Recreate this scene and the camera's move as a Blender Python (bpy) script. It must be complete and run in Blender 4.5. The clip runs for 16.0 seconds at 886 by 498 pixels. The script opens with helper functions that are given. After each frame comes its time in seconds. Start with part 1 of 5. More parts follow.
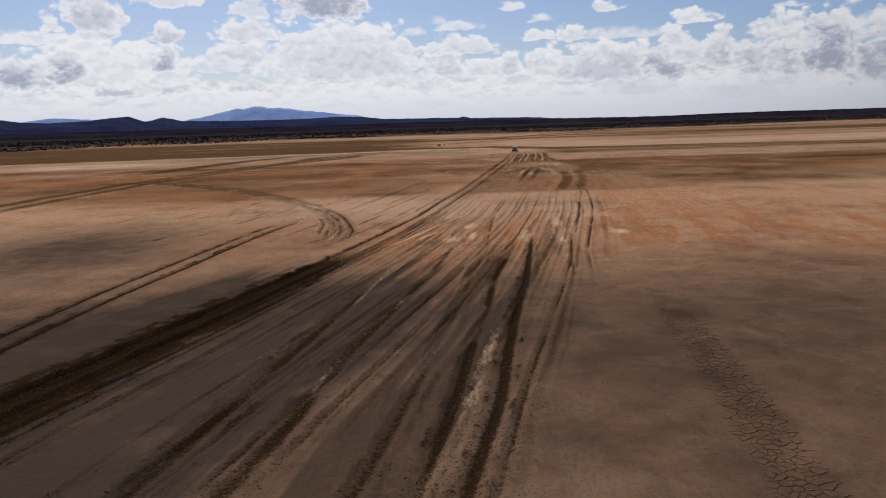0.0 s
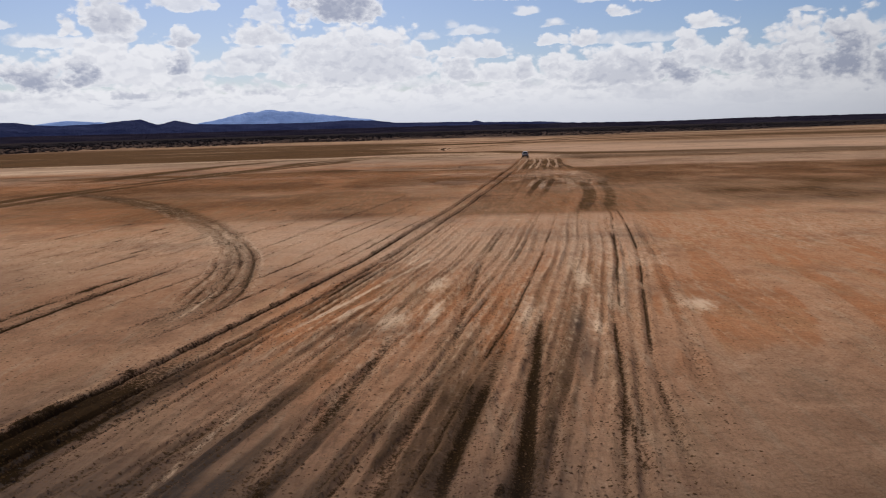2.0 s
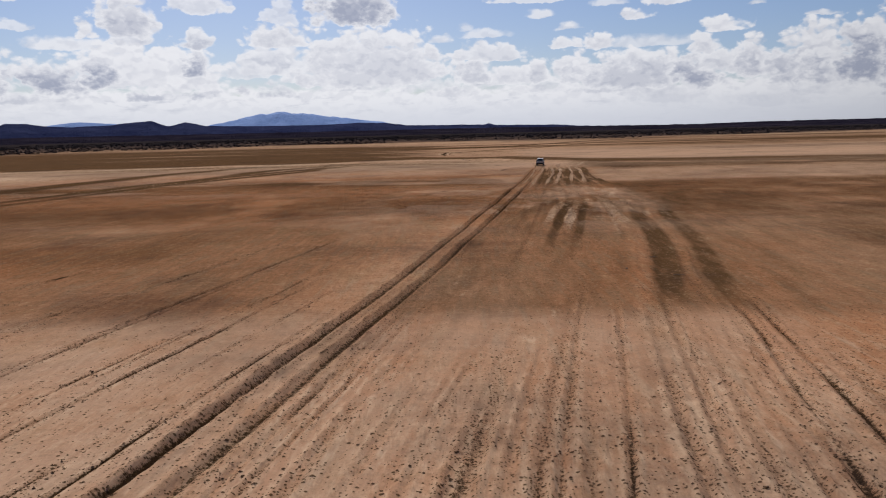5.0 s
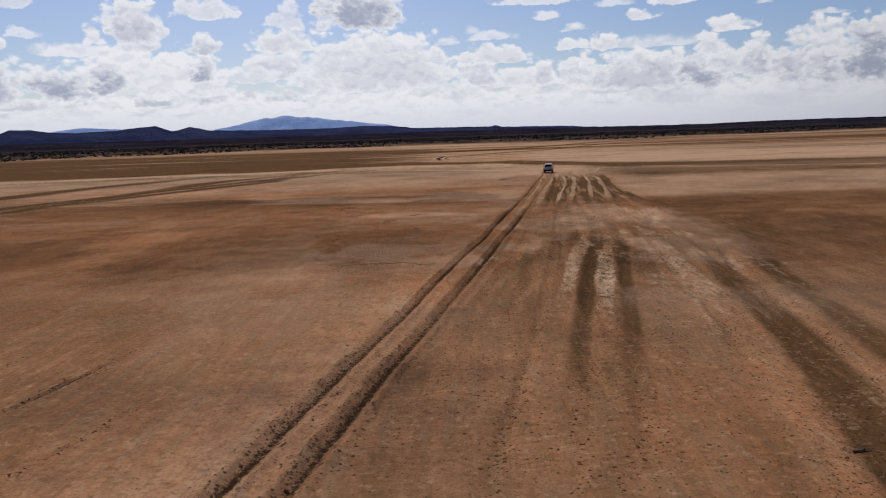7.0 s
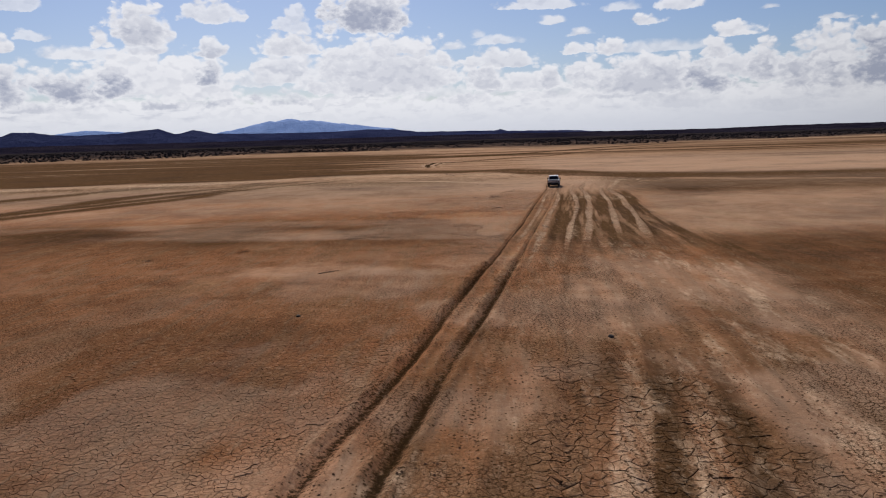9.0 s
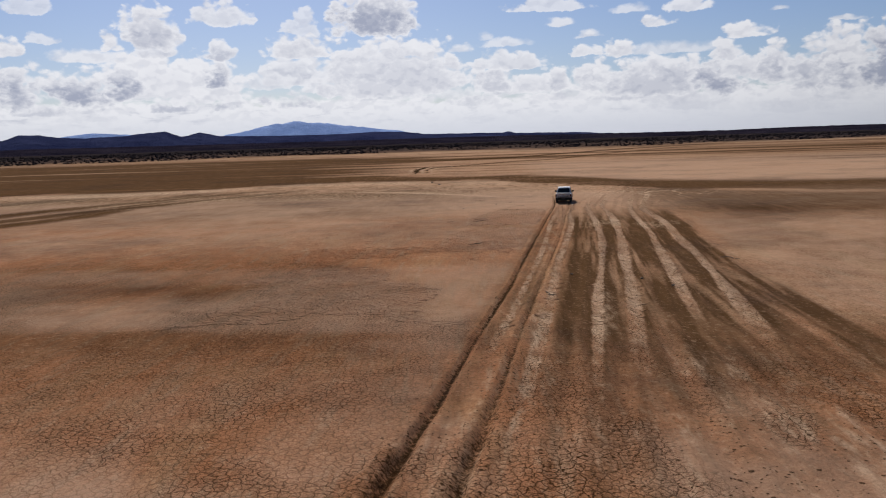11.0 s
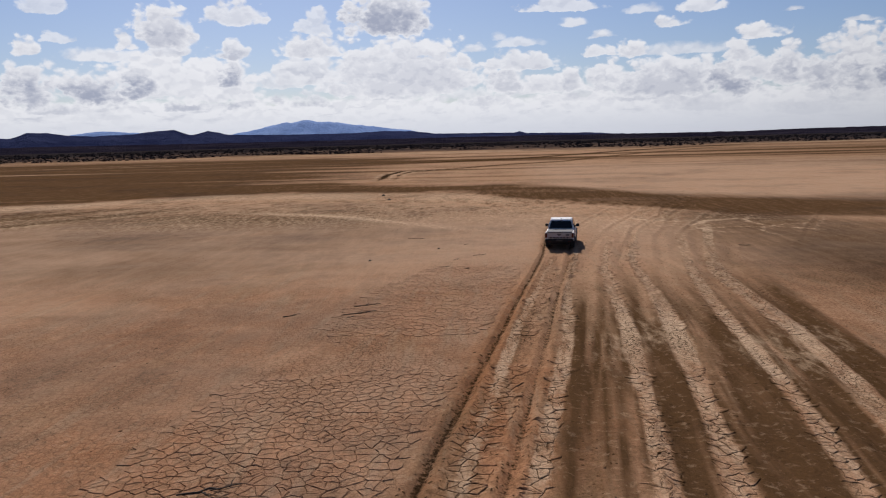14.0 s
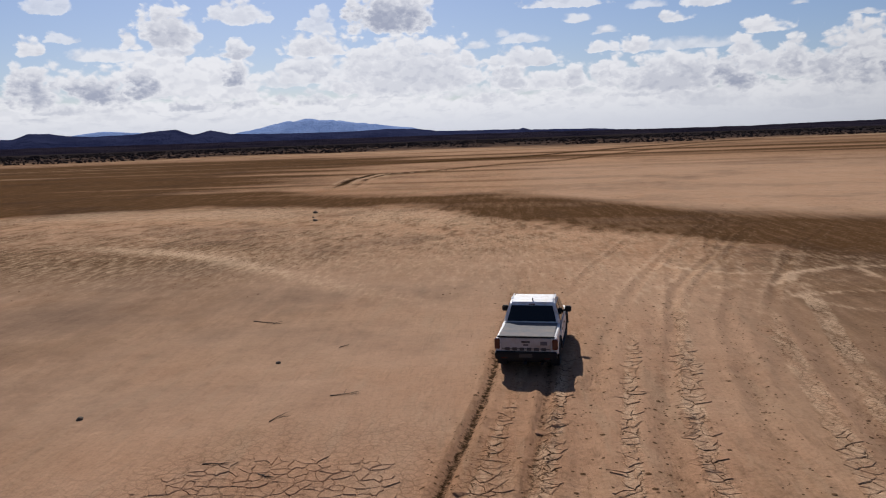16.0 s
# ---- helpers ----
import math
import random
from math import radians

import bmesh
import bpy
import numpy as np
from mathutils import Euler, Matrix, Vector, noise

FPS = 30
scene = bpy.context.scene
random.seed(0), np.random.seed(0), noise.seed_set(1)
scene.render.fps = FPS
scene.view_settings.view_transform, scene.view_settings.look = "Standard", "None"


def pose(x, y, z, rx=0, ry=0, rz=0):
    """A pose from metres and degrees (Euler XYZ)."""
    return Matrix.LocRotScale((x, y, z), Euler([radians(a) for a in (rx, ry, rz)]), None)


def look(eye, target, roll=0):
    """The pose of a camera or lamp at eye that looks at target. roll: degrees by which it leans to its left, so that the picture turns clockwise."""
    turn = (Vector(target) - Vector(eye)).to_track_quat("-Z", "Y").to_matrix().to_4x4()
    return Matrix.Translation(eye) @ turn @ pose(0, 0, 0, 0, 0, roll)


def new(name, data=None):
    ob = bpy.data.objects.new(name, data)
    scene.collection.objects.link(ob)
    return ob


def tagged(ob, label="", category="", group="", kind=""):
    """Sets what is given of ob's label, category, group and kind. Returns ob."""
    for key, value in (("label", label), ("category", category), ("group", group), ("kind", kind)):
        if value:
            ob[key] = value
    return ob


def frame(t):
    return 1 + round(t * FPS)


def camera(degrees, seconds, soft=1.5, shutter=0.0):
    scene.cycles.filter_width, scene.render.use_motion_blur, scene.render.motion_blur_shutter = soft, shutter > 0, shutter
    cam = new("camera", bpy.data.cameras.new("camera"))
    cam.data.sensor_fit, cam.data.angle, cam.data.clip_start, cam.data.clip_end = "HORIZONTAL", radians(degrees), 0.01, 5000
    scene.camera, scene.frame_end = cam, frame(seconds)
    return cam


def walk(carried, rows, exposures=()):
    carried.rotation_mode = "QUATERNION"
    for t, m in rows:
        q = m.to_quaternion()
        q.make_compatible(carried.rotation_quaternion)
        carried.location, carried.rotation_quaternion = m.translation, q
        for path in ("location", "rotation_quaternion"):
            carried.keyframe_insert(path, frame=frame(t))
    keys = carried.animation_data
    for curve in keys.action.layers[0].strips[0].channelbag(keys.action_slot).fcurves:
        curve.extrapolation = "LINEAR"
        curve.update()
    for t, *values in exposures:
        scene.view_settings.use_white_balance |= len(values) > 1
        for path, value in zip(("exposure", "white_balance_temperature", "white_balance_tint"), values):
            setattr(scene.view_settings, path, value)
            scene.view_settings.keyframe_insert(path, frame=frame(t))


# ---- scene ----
# ---------------------------------------------------------------- camera
cam = camera(60.0, 16.0, soft=1.1)


def aim(x, y, z, yaw, pitch, roll):
    """A camera pose from its place and its yaw (to the left), pitch (up) and roll, in degrees."""
    a, p = radians(yaw), radians(pitch)
    way = Vector((-math.sin(a) * math.cos(p), math.cos(a) * math.cos(p), math.sin(p)))
    eye = Vector((x, y, z))
    return look(eye, eye + way, roll)


PATH = [
    (0.0, aim(0.00, 0.00, 10.99, 0.00, -9.31, -1.81)),
    (0.5, aim(1.03, 8.26, 10.69, 0.25, -9.24, -1.78)),
    (1.0, aim(2.17, 16.48, 10.39, 0.42, -9.22, -1.73)),
    (1.5, aim(3.25, 24.77, 10.14, 0.66, -9.10, -1.68)),
    (2.0, aim(4.13, 33.20, 9.96, 0.93, -8.98, -1.61)),
    (2.5, aim(4.83, 41.53, 9.79, 1.19, -8.85, -1.53)),
    (3.0, aim(5.46, 49.74, 9.66, 1.38, -8.73, -1.42)),
    (3.5, aim(6.08, 57.84, 9.56, 1.54, -8.70, -1.28)),
    (4.0, aim(6.82, 65.94, 9.44, 1.66, -8.76, -1.16)),
    (6.5, aim(10.48, 108.12, 8.80, 2.36, -8.63, -1.92)),
    (7.0, aim(11.34, 117.09, 8.69, 2.43, -8.55, -1.93)),
    (7.5, aim(12.24, 126.02, 8.57, 2.49, -8.48, -1.90)),
    (8.0, aim(13.12, 134.81, 8.44, 2.63, -8.44, -1.84)),
    (8.5, aim(13.93, 143.55, 8.40, 2.69, -8.34, -1.76)),
    (9.0, aim(14.78, 152.02, 8.35, 2.81, -8.25, -1.73)),
    (9.5, aim(15.57, 160.46, 8.27, 3.05, -8.19, -1.78)),
    (10.0, aim(16.21, 168.86, 8.11, 3.22, -8.17, -1.85)),
    (12.5, aim(20.48, 206.26, 7.33, 3.76, -7.91, -1.53)),
    (13.0, aim(21.39, 213.05, 7.20, 3.94, -7.96, -1.47)),
    (13.5, aim(22.16, 219.77, 7.12, 4.15, -8.01, -1.45)),
    (14.0, aim(22.84, 226.67, 7.09, 4.25, -8.05, -1.51)),
    (14.5, aim(23.46, 233.73, 7.09, 4.47, -8.06, -1.62)),
    (15.0, aim(24.20, 240.51, 7.04, 4.60, -8.04, -1.76)),
    (15.5, aim(25.08, 247.27, 6.96, 4.66, -8.14, -1.89)),
    (16.0, aim(26.11, 253.89, 6.89, 4.64, -8.23, -2.02)),
]
walk(cam, PATH, [(0.0, 0.22), (16.0, 0.22)])

# ---------------------------------------------------------------- sky and sun
SUN_AZ, SUN_EL = radians(-16.0), radians(38.8)        # clockwise from +y, above the horizon
sun_way = Vector((math.sin(SUN_AZ) * math.cos(SUN_EL), math.cos(SUN_AZ) * math.cos(SUN_EL), math.sin(SUN_EL)))
sun = new("sun", bpy.data.lights.new("sun", "SUN"))
sun.data.energy, sun.data.angle, sun.data.color = 4.9, radians(0.5), (1.0, 0.96, 0.90)
sun.matrix_world = look(sun_way * 100, (0, 0, 0))


class Nodes:
    """Short calls to wire up a node tree."""

    def __init__(self, tree):
        self.tree = tree

    def add(self, kind, operation=""):
        n = self.tree.nodes.new(kind)
        if operation:
            n.operation = operation
        return n

    def put(self, socket, value):
        if isinstance(value, bpy.types.NodeSocket):
            self.tree.links.new(value, socket)
        elif isinstance(value, tuple) and len(value) == 3 and len(socket.default_value) == 4:
            socket.default_value = (*value, 1)
        else:
            socket.default_value = value

    def math(self, op, a, b=0.0, c=0.0, clamp=False):
        n = self.add("ShaderNodeMath", op)
        n.use_clamp = clamp
        for s, v in zip(n.inputs, (a, b, c)):
            self.put(s, v)
        return n.outputs[0]

    def ramp(self, x, a, b, lo=0.0, hi=1.0):
        """A smooth step from lo at x = a to hi at x = b."""
        n = self.add("ShaderNodeMapRange")
        n.interpolation_type = "SMOOTHSTEP"
        for s, v in zip(n.inputs[:5], (x, a, b, lo, hi)):
            self.put(s, v)
        return n.outputs[0]

    def mix(self, f, a, b, mode="MIX"):
        n = self.add("ShaderNodeMix")
        n.data_type, n.blend_type, n.clamp_factor = "RGBA", mode, True
        self.put(n.inputs[0], f), self.put(n.inputs[6], a), self.put(n.inputs[7], b)
        return n.outputs[2]

    def vec(self, x, y, z):
        n = self.add("ShaderNodeCombineXYZ")
        for s, v in zip(n.inputs, (x, y, z)):
            self.put(s, v)
        return n.outputs[0]

    def noise(self, at, scale, detail=4.0, rough=0.55, warp=0.0):
        n = self.add("ShaderNodeTexNoise")
        self.put(n.inputs["Vector"], at)
        n.inputs["Scale"].default_value, n.inputs["Detail"].default_value = scale, detail
        n.inputs["Roughness"].default_value, n.inputs["Distortion"].default_value = rough, warp
        return n.outputs[0]


# Clouds from far to near: bearing clockwise from +y and height of the base above the horizon, half width, rise, all in degrees; grey of the
# underside, closeness.
CLOUDS_WEST = [
    (-11.5, 3.8, 1.8, 0.9, 0.35, 0.9), (-7.8, 3.2, 2.5, 0.8, 0.3, 0.8), (-2.0, 3.0, 2.1, 0.9, 0.3, 0.8), (-22.1, 2.7, 1.6, 1.0, 0.75, 0.8),
    (-19.0, 2.8, 1.3, 0.8, 0.7, 0.8), (-13.7, 2.9, 1.4, 1.2, 0.65, 0.8), (-24.2, 3.4, 1.1, 0.8, 0.55, 0.8), (-30.4, 2.5, 2.0, 0.9, 0.6, 0.8),
    (-27.5, 2.0, 2.1, 0.6, 0.35, 0.6), (-13.4, 4.6, 2.8, 1.6, 0.35, 0.95), (-15.8, 4.2, 1.8, 1.2, 0.25, 0.8), (-6.6, 4.0, 5.5, 3.4, 0.32, 1),
    (-20.9, 3.7, 3.4, 2.8, 0.15, 1), (-23.6, 3.9, 3.2, 2.4, 0.1, 1), (-31.7, 3.3, 1.9, 2.9, 0.75, 1)]
CLOUDS_NORTH = [
    (-28.2, 3.4, 2.3, 2.0, 0.85, 1), (-25.2, 3.8, 1.3, 2.0, 0.85, 1), (-19.0, 4.4, 1.0, 1.6, 0.9, 1), (-26.9, 6.0, 2.6, 0.7, 0.05, 0.9),
    (-23.1, 6.4, 1.5, 1.1, 0.35, 0.95), (-25.9, 6.8, 0.8, 1.1, 0.2, 1), (-23.4, 7.2, 2.0, 2.7, 0.5, 1), (-18.9, 6.2, 1.2, 1.2, 0.6, 0.95),
    (-13.2, 6.4, 2.3, 1.6, 0.35, 1), (-13.0, 8.0, 1.4, 1.5, 0.25, 0.75), (-18.4, 8.7, 2.2, 1.7, 0.3, 0.9), (-7.9, 8.2, 2.8, 2.6, 0.8, 1),
    (-29.9, 7.1, 1.1, 0.8, 0.05, 0.7), (-31.8, 6.3, 0.8, 1.2, 0.3, 1), (-30.5, 9.0, 1.5, 1.2, 0.3, 0.7)]
CLOUDS_EAST = [
    (5.4, 2.8, 2.0, 1.0, 0.3, 0.8), (9.8, 2.6, 2.4, 0.9, 0.5, 0.9), (14.0, 1.9, 2.7, 1.4, 0.35, 0.8), (21.3, 1.4, 2.8, 1.1, 0.3, 0.7),
    (24.0, 2.0, 2.3, 1.1, 0.35, 0.8), (-1.2, 2.6, 2.1, 1.0, 0.4, 0.8), (2.9, 3.5, 3.7, 1.2, 0.2, 1), (0.7, 3.7, 1.9, 1.7, 0.45, 1),
    (5.2, 3.6, 1.1, 1.5, 0.4, 1), (8.2, 3.5, 1.9, 2.4, 0.4, 1), (12.1, 3.2, 3.9, 2.3, 0.45, 1), (16.6, 3.1, 2.3, 2.7, 0.8, 1)]
CLOUDS_FAR_EAST = [
    (18.1, 3.8, 1.8, 1.8, 0.3, 1), (20.2, 3.6, 1.5, 2.5, 0.55, 1), (23.3, 3.1, 2.5, 3.2, 0.55, 1), (24.3, 2.9, 2.1, 2.5, 0.6, 1),
    (26.9, 3.1, 2.4, 4.1, 0.9, 1), (29.5, 2.4, 1.9, 4.0, 0.75, 1), (16.7, 5.1, 1.2, 1.5, 0.3, 1), (18.1, 6.4, 1.5, 1.1, 0.1, 1),
    (7.4, 5.8, 1.1, 0.8, 0.2, 0.95), (9.6, 5.7, 1.3, 1.0, 0.35, 1), (1.9, 5.2, 2.6, 1.1, 0.25, 0.95)]
WISPS = [
    (13.2, 5.7, 3.6, 0.6, 0.05, 0.7), (1.4, 6.7, 1.9, 0.5, 0.05, 0.75), (0.2, 7.1, 0.7, 0.5, 0.05, 0.6), (-1.9, 6.4, 1.0, 0.5, 0.05, 0.8),
    (5.4, 8.0, 1.0, 0.5, 0.1, 0.85), (7.6, 7.0, 1.1, 0.5, 0.05, 0.9), (12.1, 7.5, 1.6, 0.8, 0.3, 0.95), (23.8, 6.9, 1.2, 0.3, 0.05, 0.8),
    (4.6, 9.0, 2.6, 0.8, 0.15, 0.8), (10.3, 8.6, 1.4, 0.5, 0.05, 0.7), (14.1, 8.4, 1.5, 0.9, 0.1, 0.9), (19.9, 7.9, 0.7, 0.3, 0.05, 0.7),
    (4.2, 4.8, 0.3, 0.4, 0.05, 0.6), (28.4, 5.5, 1.3, 0.7, 0.1, 0.9)]

world = bpy.data.worlds.new("sky")
scene.world = world
world.use_nodes = True
w = Nodes(world.node_tree)
sky = w.add("ShaderNodeTexSky")
sky.sky_type, sky.sun_disc, sky.sun_elevation, sky.sun_rotation = "NISHITA", False, SUN_EL, SUN_AZ
sky.air_density, sky.dust_density, sky.ozone_density = 1.0, 0.6, 1.6
way = w.add("ShaderNodeTexCoord").outputs["Generated"]
split = w.add("ShaderNodeSeparateXYZ")
w.put(split.inputs[0], way)
bearing = w.math("MULTIPLY", w.math("ARCTAN2", split.outputs[0], split.outputs[1]), 57.2958)
height = w.math("MULTIPLY", w.math("ARCSINE", split.outputs[2]), 57.2958)
flat = w.vec(bearing, w.math("MULTIPLY", height, 1.5), 0.0)
# billows: two noises bend every outline, and rounded puffs swell it
warp_a = w.math("SUBTRACT", w.noise(flat, 0.55, 4, 0.6), 0.5)
warp_b = w.math("SUBTRACT", w.noise(w.vec(w.math("ADD", bearing, 40.0), w.math("MULTIPLY", height, 1.6), 3.0), 0.6, 4, 0.6), 0.5)
bx = w.math("MULTIPLY_ADD", warp_a, 1.5, bearing)
by = w.math("MULTIPLY_ADD", warp_b, 0.7, height)


def puffs(scale, rise):
    """Distance to the middle of the nearest rounded puff, a little higher up than the way looked at."""
    n = w.add("ShaderNodeTexVoronoi")
    n.feature = "SMOOTH_F1"
    n.inputs["Scale"].default_value, n.inputs["Smoothness"].default_value, n.inputs["Detail"].default_value = scale, 0.35, 1.5
    n.inputs["Roughness"].default_value = 0.55
    w.put(n.inputs["Vector"], w.vec(w.math("MULTIPLY_ADD", warp_a, 0.9, bearing), w.math("MULTIPLY_ADD", warp_b, 0.8, w.math("MULTIPLY_ADD", height, 1.35, rise)), 0.0))
    return n.outputs["Distance"]


puff, puff_above = puffs(0.85, 0.0), puffs(0.85, 0.45)
underside = w.ramp(w.math("SUBTRACT", puff, puff_above), -0.10, 0.30)      # the lower side of each puff
fine = w.math("SUBTRACT", w.noise(flat, 2.2, 5, 0.6, 0.2), 0.5)
swell = w.math("ADD", w.math("MULTIPLY_ADD", puff, -0.85, 0.52), w.math("MULTIPLY", fine, 0.42))
core = w.noise(w.vec(bearing, w.math("MULTIPLY", height, 1.4), 9.0), 0.75, 3, 0.5, 0.3)

# a nearly closed deck towards the horizon, in flat banks that crowd together with distance
bank_at = w.vec(w.math("MULTIPLY", bearing, 0.55), w.math("MULTIPLY", w.math("LOGARITHM", w.math("MAXIMUM", w.math("ADD", height, 0.8), 0.3), 2.718), 5.2), 7.0)
bank = w.noise(bank_at, 0.85, 5, 0.58, 0.35)
cover = w.ramp(w.math("ADD", w.math("MULTIPLY_ADD", bank, 2.4, w.math("MULTIPLY", swell, 0.5)), w.ramp(height, 1.2, 5.6, 0.9, -2.0)), 0.35, 0.95)
shade = w.math("MULTIPLY", w.ramp(bank, 0.52, 0.70), w.ramp(height, 0.9, 2.6, 0.12, 0.45))
for az, el, hw, rise, grey, close in CLOUDS_WEST + CLOUDS_NORTH + CLOUDS_EAST + CLOUDS_FAR_EAST + WISPS:
    thin = rise < 0.75
    dx = w.math("MULTIPLY_ADD", bx, 0.80 / hw, -0.80 * az / hw)
    up = w.math("MULTIPLY_ADD", by, 0.88 / rise, -0.88 * el / rise)           # 0 at the base, 1 at the top
    dy = w.math("MAXIMUM", up, w.math("MULTIPLY", up, -3.0 if thin else -4.0))
    d = w.math("SUBTRACT", 1.0, w.math("MULTIPLY_ADD", dx, dx, w.math("MULTIPLY", dy, dy)))
    d = w.math("MULTIPLY_ADD", swell, 0.9 if thin else 1.15, w.math("ADD", d, 0.28 if hw > 2.4 else 0.08))
    there = w.ramp(d, 0.02, 0.85 if thin else 0.42, 0.0, close)
    # lit from behind: bright rims and tops, grey hearts and undersides
    heart = w.ramp(w.math("MULTIPLY_ADD", core, -1.1, w.math("MULTIPLY_ADD", swell, 0.5, up)), 0.36, -0.35, 0.0, min(1.0, grey * 1.15))
    heart = w.math("MULTIPLY", heart, w.ramp(w.math("MULTIPLY_ADD", fine, 0.8, d), 0.10, 1.10))
    shade = w.math("MULTIPLY_ADD", there, w.math("SUBTRACT", heart, shade), shade)
    cover = w.math("MAXIMUM", cover, there)
high = w.math("SUBTRACT", w.noise(way, 3.2, 8, 0.6, 0.3), w.ramp(height, 10.5, 17.0, 1.2, 0.60))   # overhead and behind
cover = w.math("MAXIMUM", cover, w.ramp(w.math("MULTIPLY", high, 6.0), -0.32, 0.36))
shade = w.math("ADD", shade, w.math("MULTIPLY", underside, w.ramp(height, 0.8, 3.0, 0.05, 0.20)), clamp=True)
facing = w.add("ShaderNodeVectorMath", operation="DOT_PRODUCT")
w.put(facing.inputs[0], way)
facing.inputs[1].default_value = sun_way
bright = w.ramp(facing.outputs["Value"], 0.05, 0.84, 0.03, 1.0)   # clouds towards the sun glow, those behind are duller
lit = w.mix(shade, (0.83, 0.835, 0.88), (0.36, 0.39, 0.50))
lit = w.mix(w.ramp(height, 0.0, 3.2, 0.80, 0.0), lit, (0.60, 0.635, 0.735))
lit = w.mix(1.0, lit, bright, "MULTIPLY")
blue = w.mix(1.0, sky.outputs[0], (0.052, 0.0565, 0.0725), "MULTIPLY")
back = world.node_tree.nodes["Background"]
w.put(back.inputs[0], w.mix(w.math("MULTIPLY", cover, 0.97), blue, lit))
back.inputs[1].default_value = 0.855

# ---------------------------------------------------------------- materials
def material(name, rough=0.8, metal=0.0):
    m = bpy.data.materials.new(name)
    m.use_nodes = True
    n = Nodes(m.node_tree)
    n.out = m.node_tree.nodes["Principled BSDF"]
    n.out.inputs["Roughness"].default_value, n.out.inputs["Metallic"].default_value = rough, metal
    n.at = n.add("ShaderNodeTexCoord").outputs["Object"]
    n.mat = m
    return n


def bumped(n, *layers):
    """Bump layers of (height socket, strength, distance), one on the other."""
    last = None
    for h, s, d in layers:
        b = n.add("ShaderNodeBump")
        n.put(b.inputs["Height"], h), n.put(b.inputs["Strength"], s), n.put(b.inputs["Distance"], d)
        if last is not None:
            n.put(b.inputs["Normal"], last)
        last = b.outputs[0]
    n.put(n.out.inputs["Normal"], last)


def plain(name, colour, rough=0.6, metal=0.0, vary=0.25, scale=8.0, dust=0.0, gloss=0.5):
    """A colour with uneven tone and, for what stands on the playa, a film of dust."""
    n = material(name, rough, metal)
    n.out.inputs["Specular IOR Level"].default_value = gloss
    v = n.noise(n.at, scale, 5)
    c = n.mix(v, tuple(x * (1 - vary) for x in colour), tuple(min(1, x * (1 + vary)) for x in colour))
    if dust:
        f = n.math("MULTIPLY", n.ramp(n.noise(n.at, 3.0, 6, 0.65), 0.35, 0.75), dust)
        c = n.mix(f, c, (0.36, 0.25, 0.17))
        n.put(n.out.inputs["Roughness"], n.math("MULTIPLY_ADD", f, 0.9 - rough, rough, clamp=True))
    n.put(n.out.inputs["Base Color"], c)
    return n.mat


TAN, ORANGE, BROWN = (0.335, 0.197, 0.121), (0.290, 0.122, 0.056), (0.069, 0.036, 0.017)
MUD, CRUST, CHURN = (0.043, 0.031, 0.025), (0.47, 0.325, 0.215), (0.019, 0.011, 0.005)


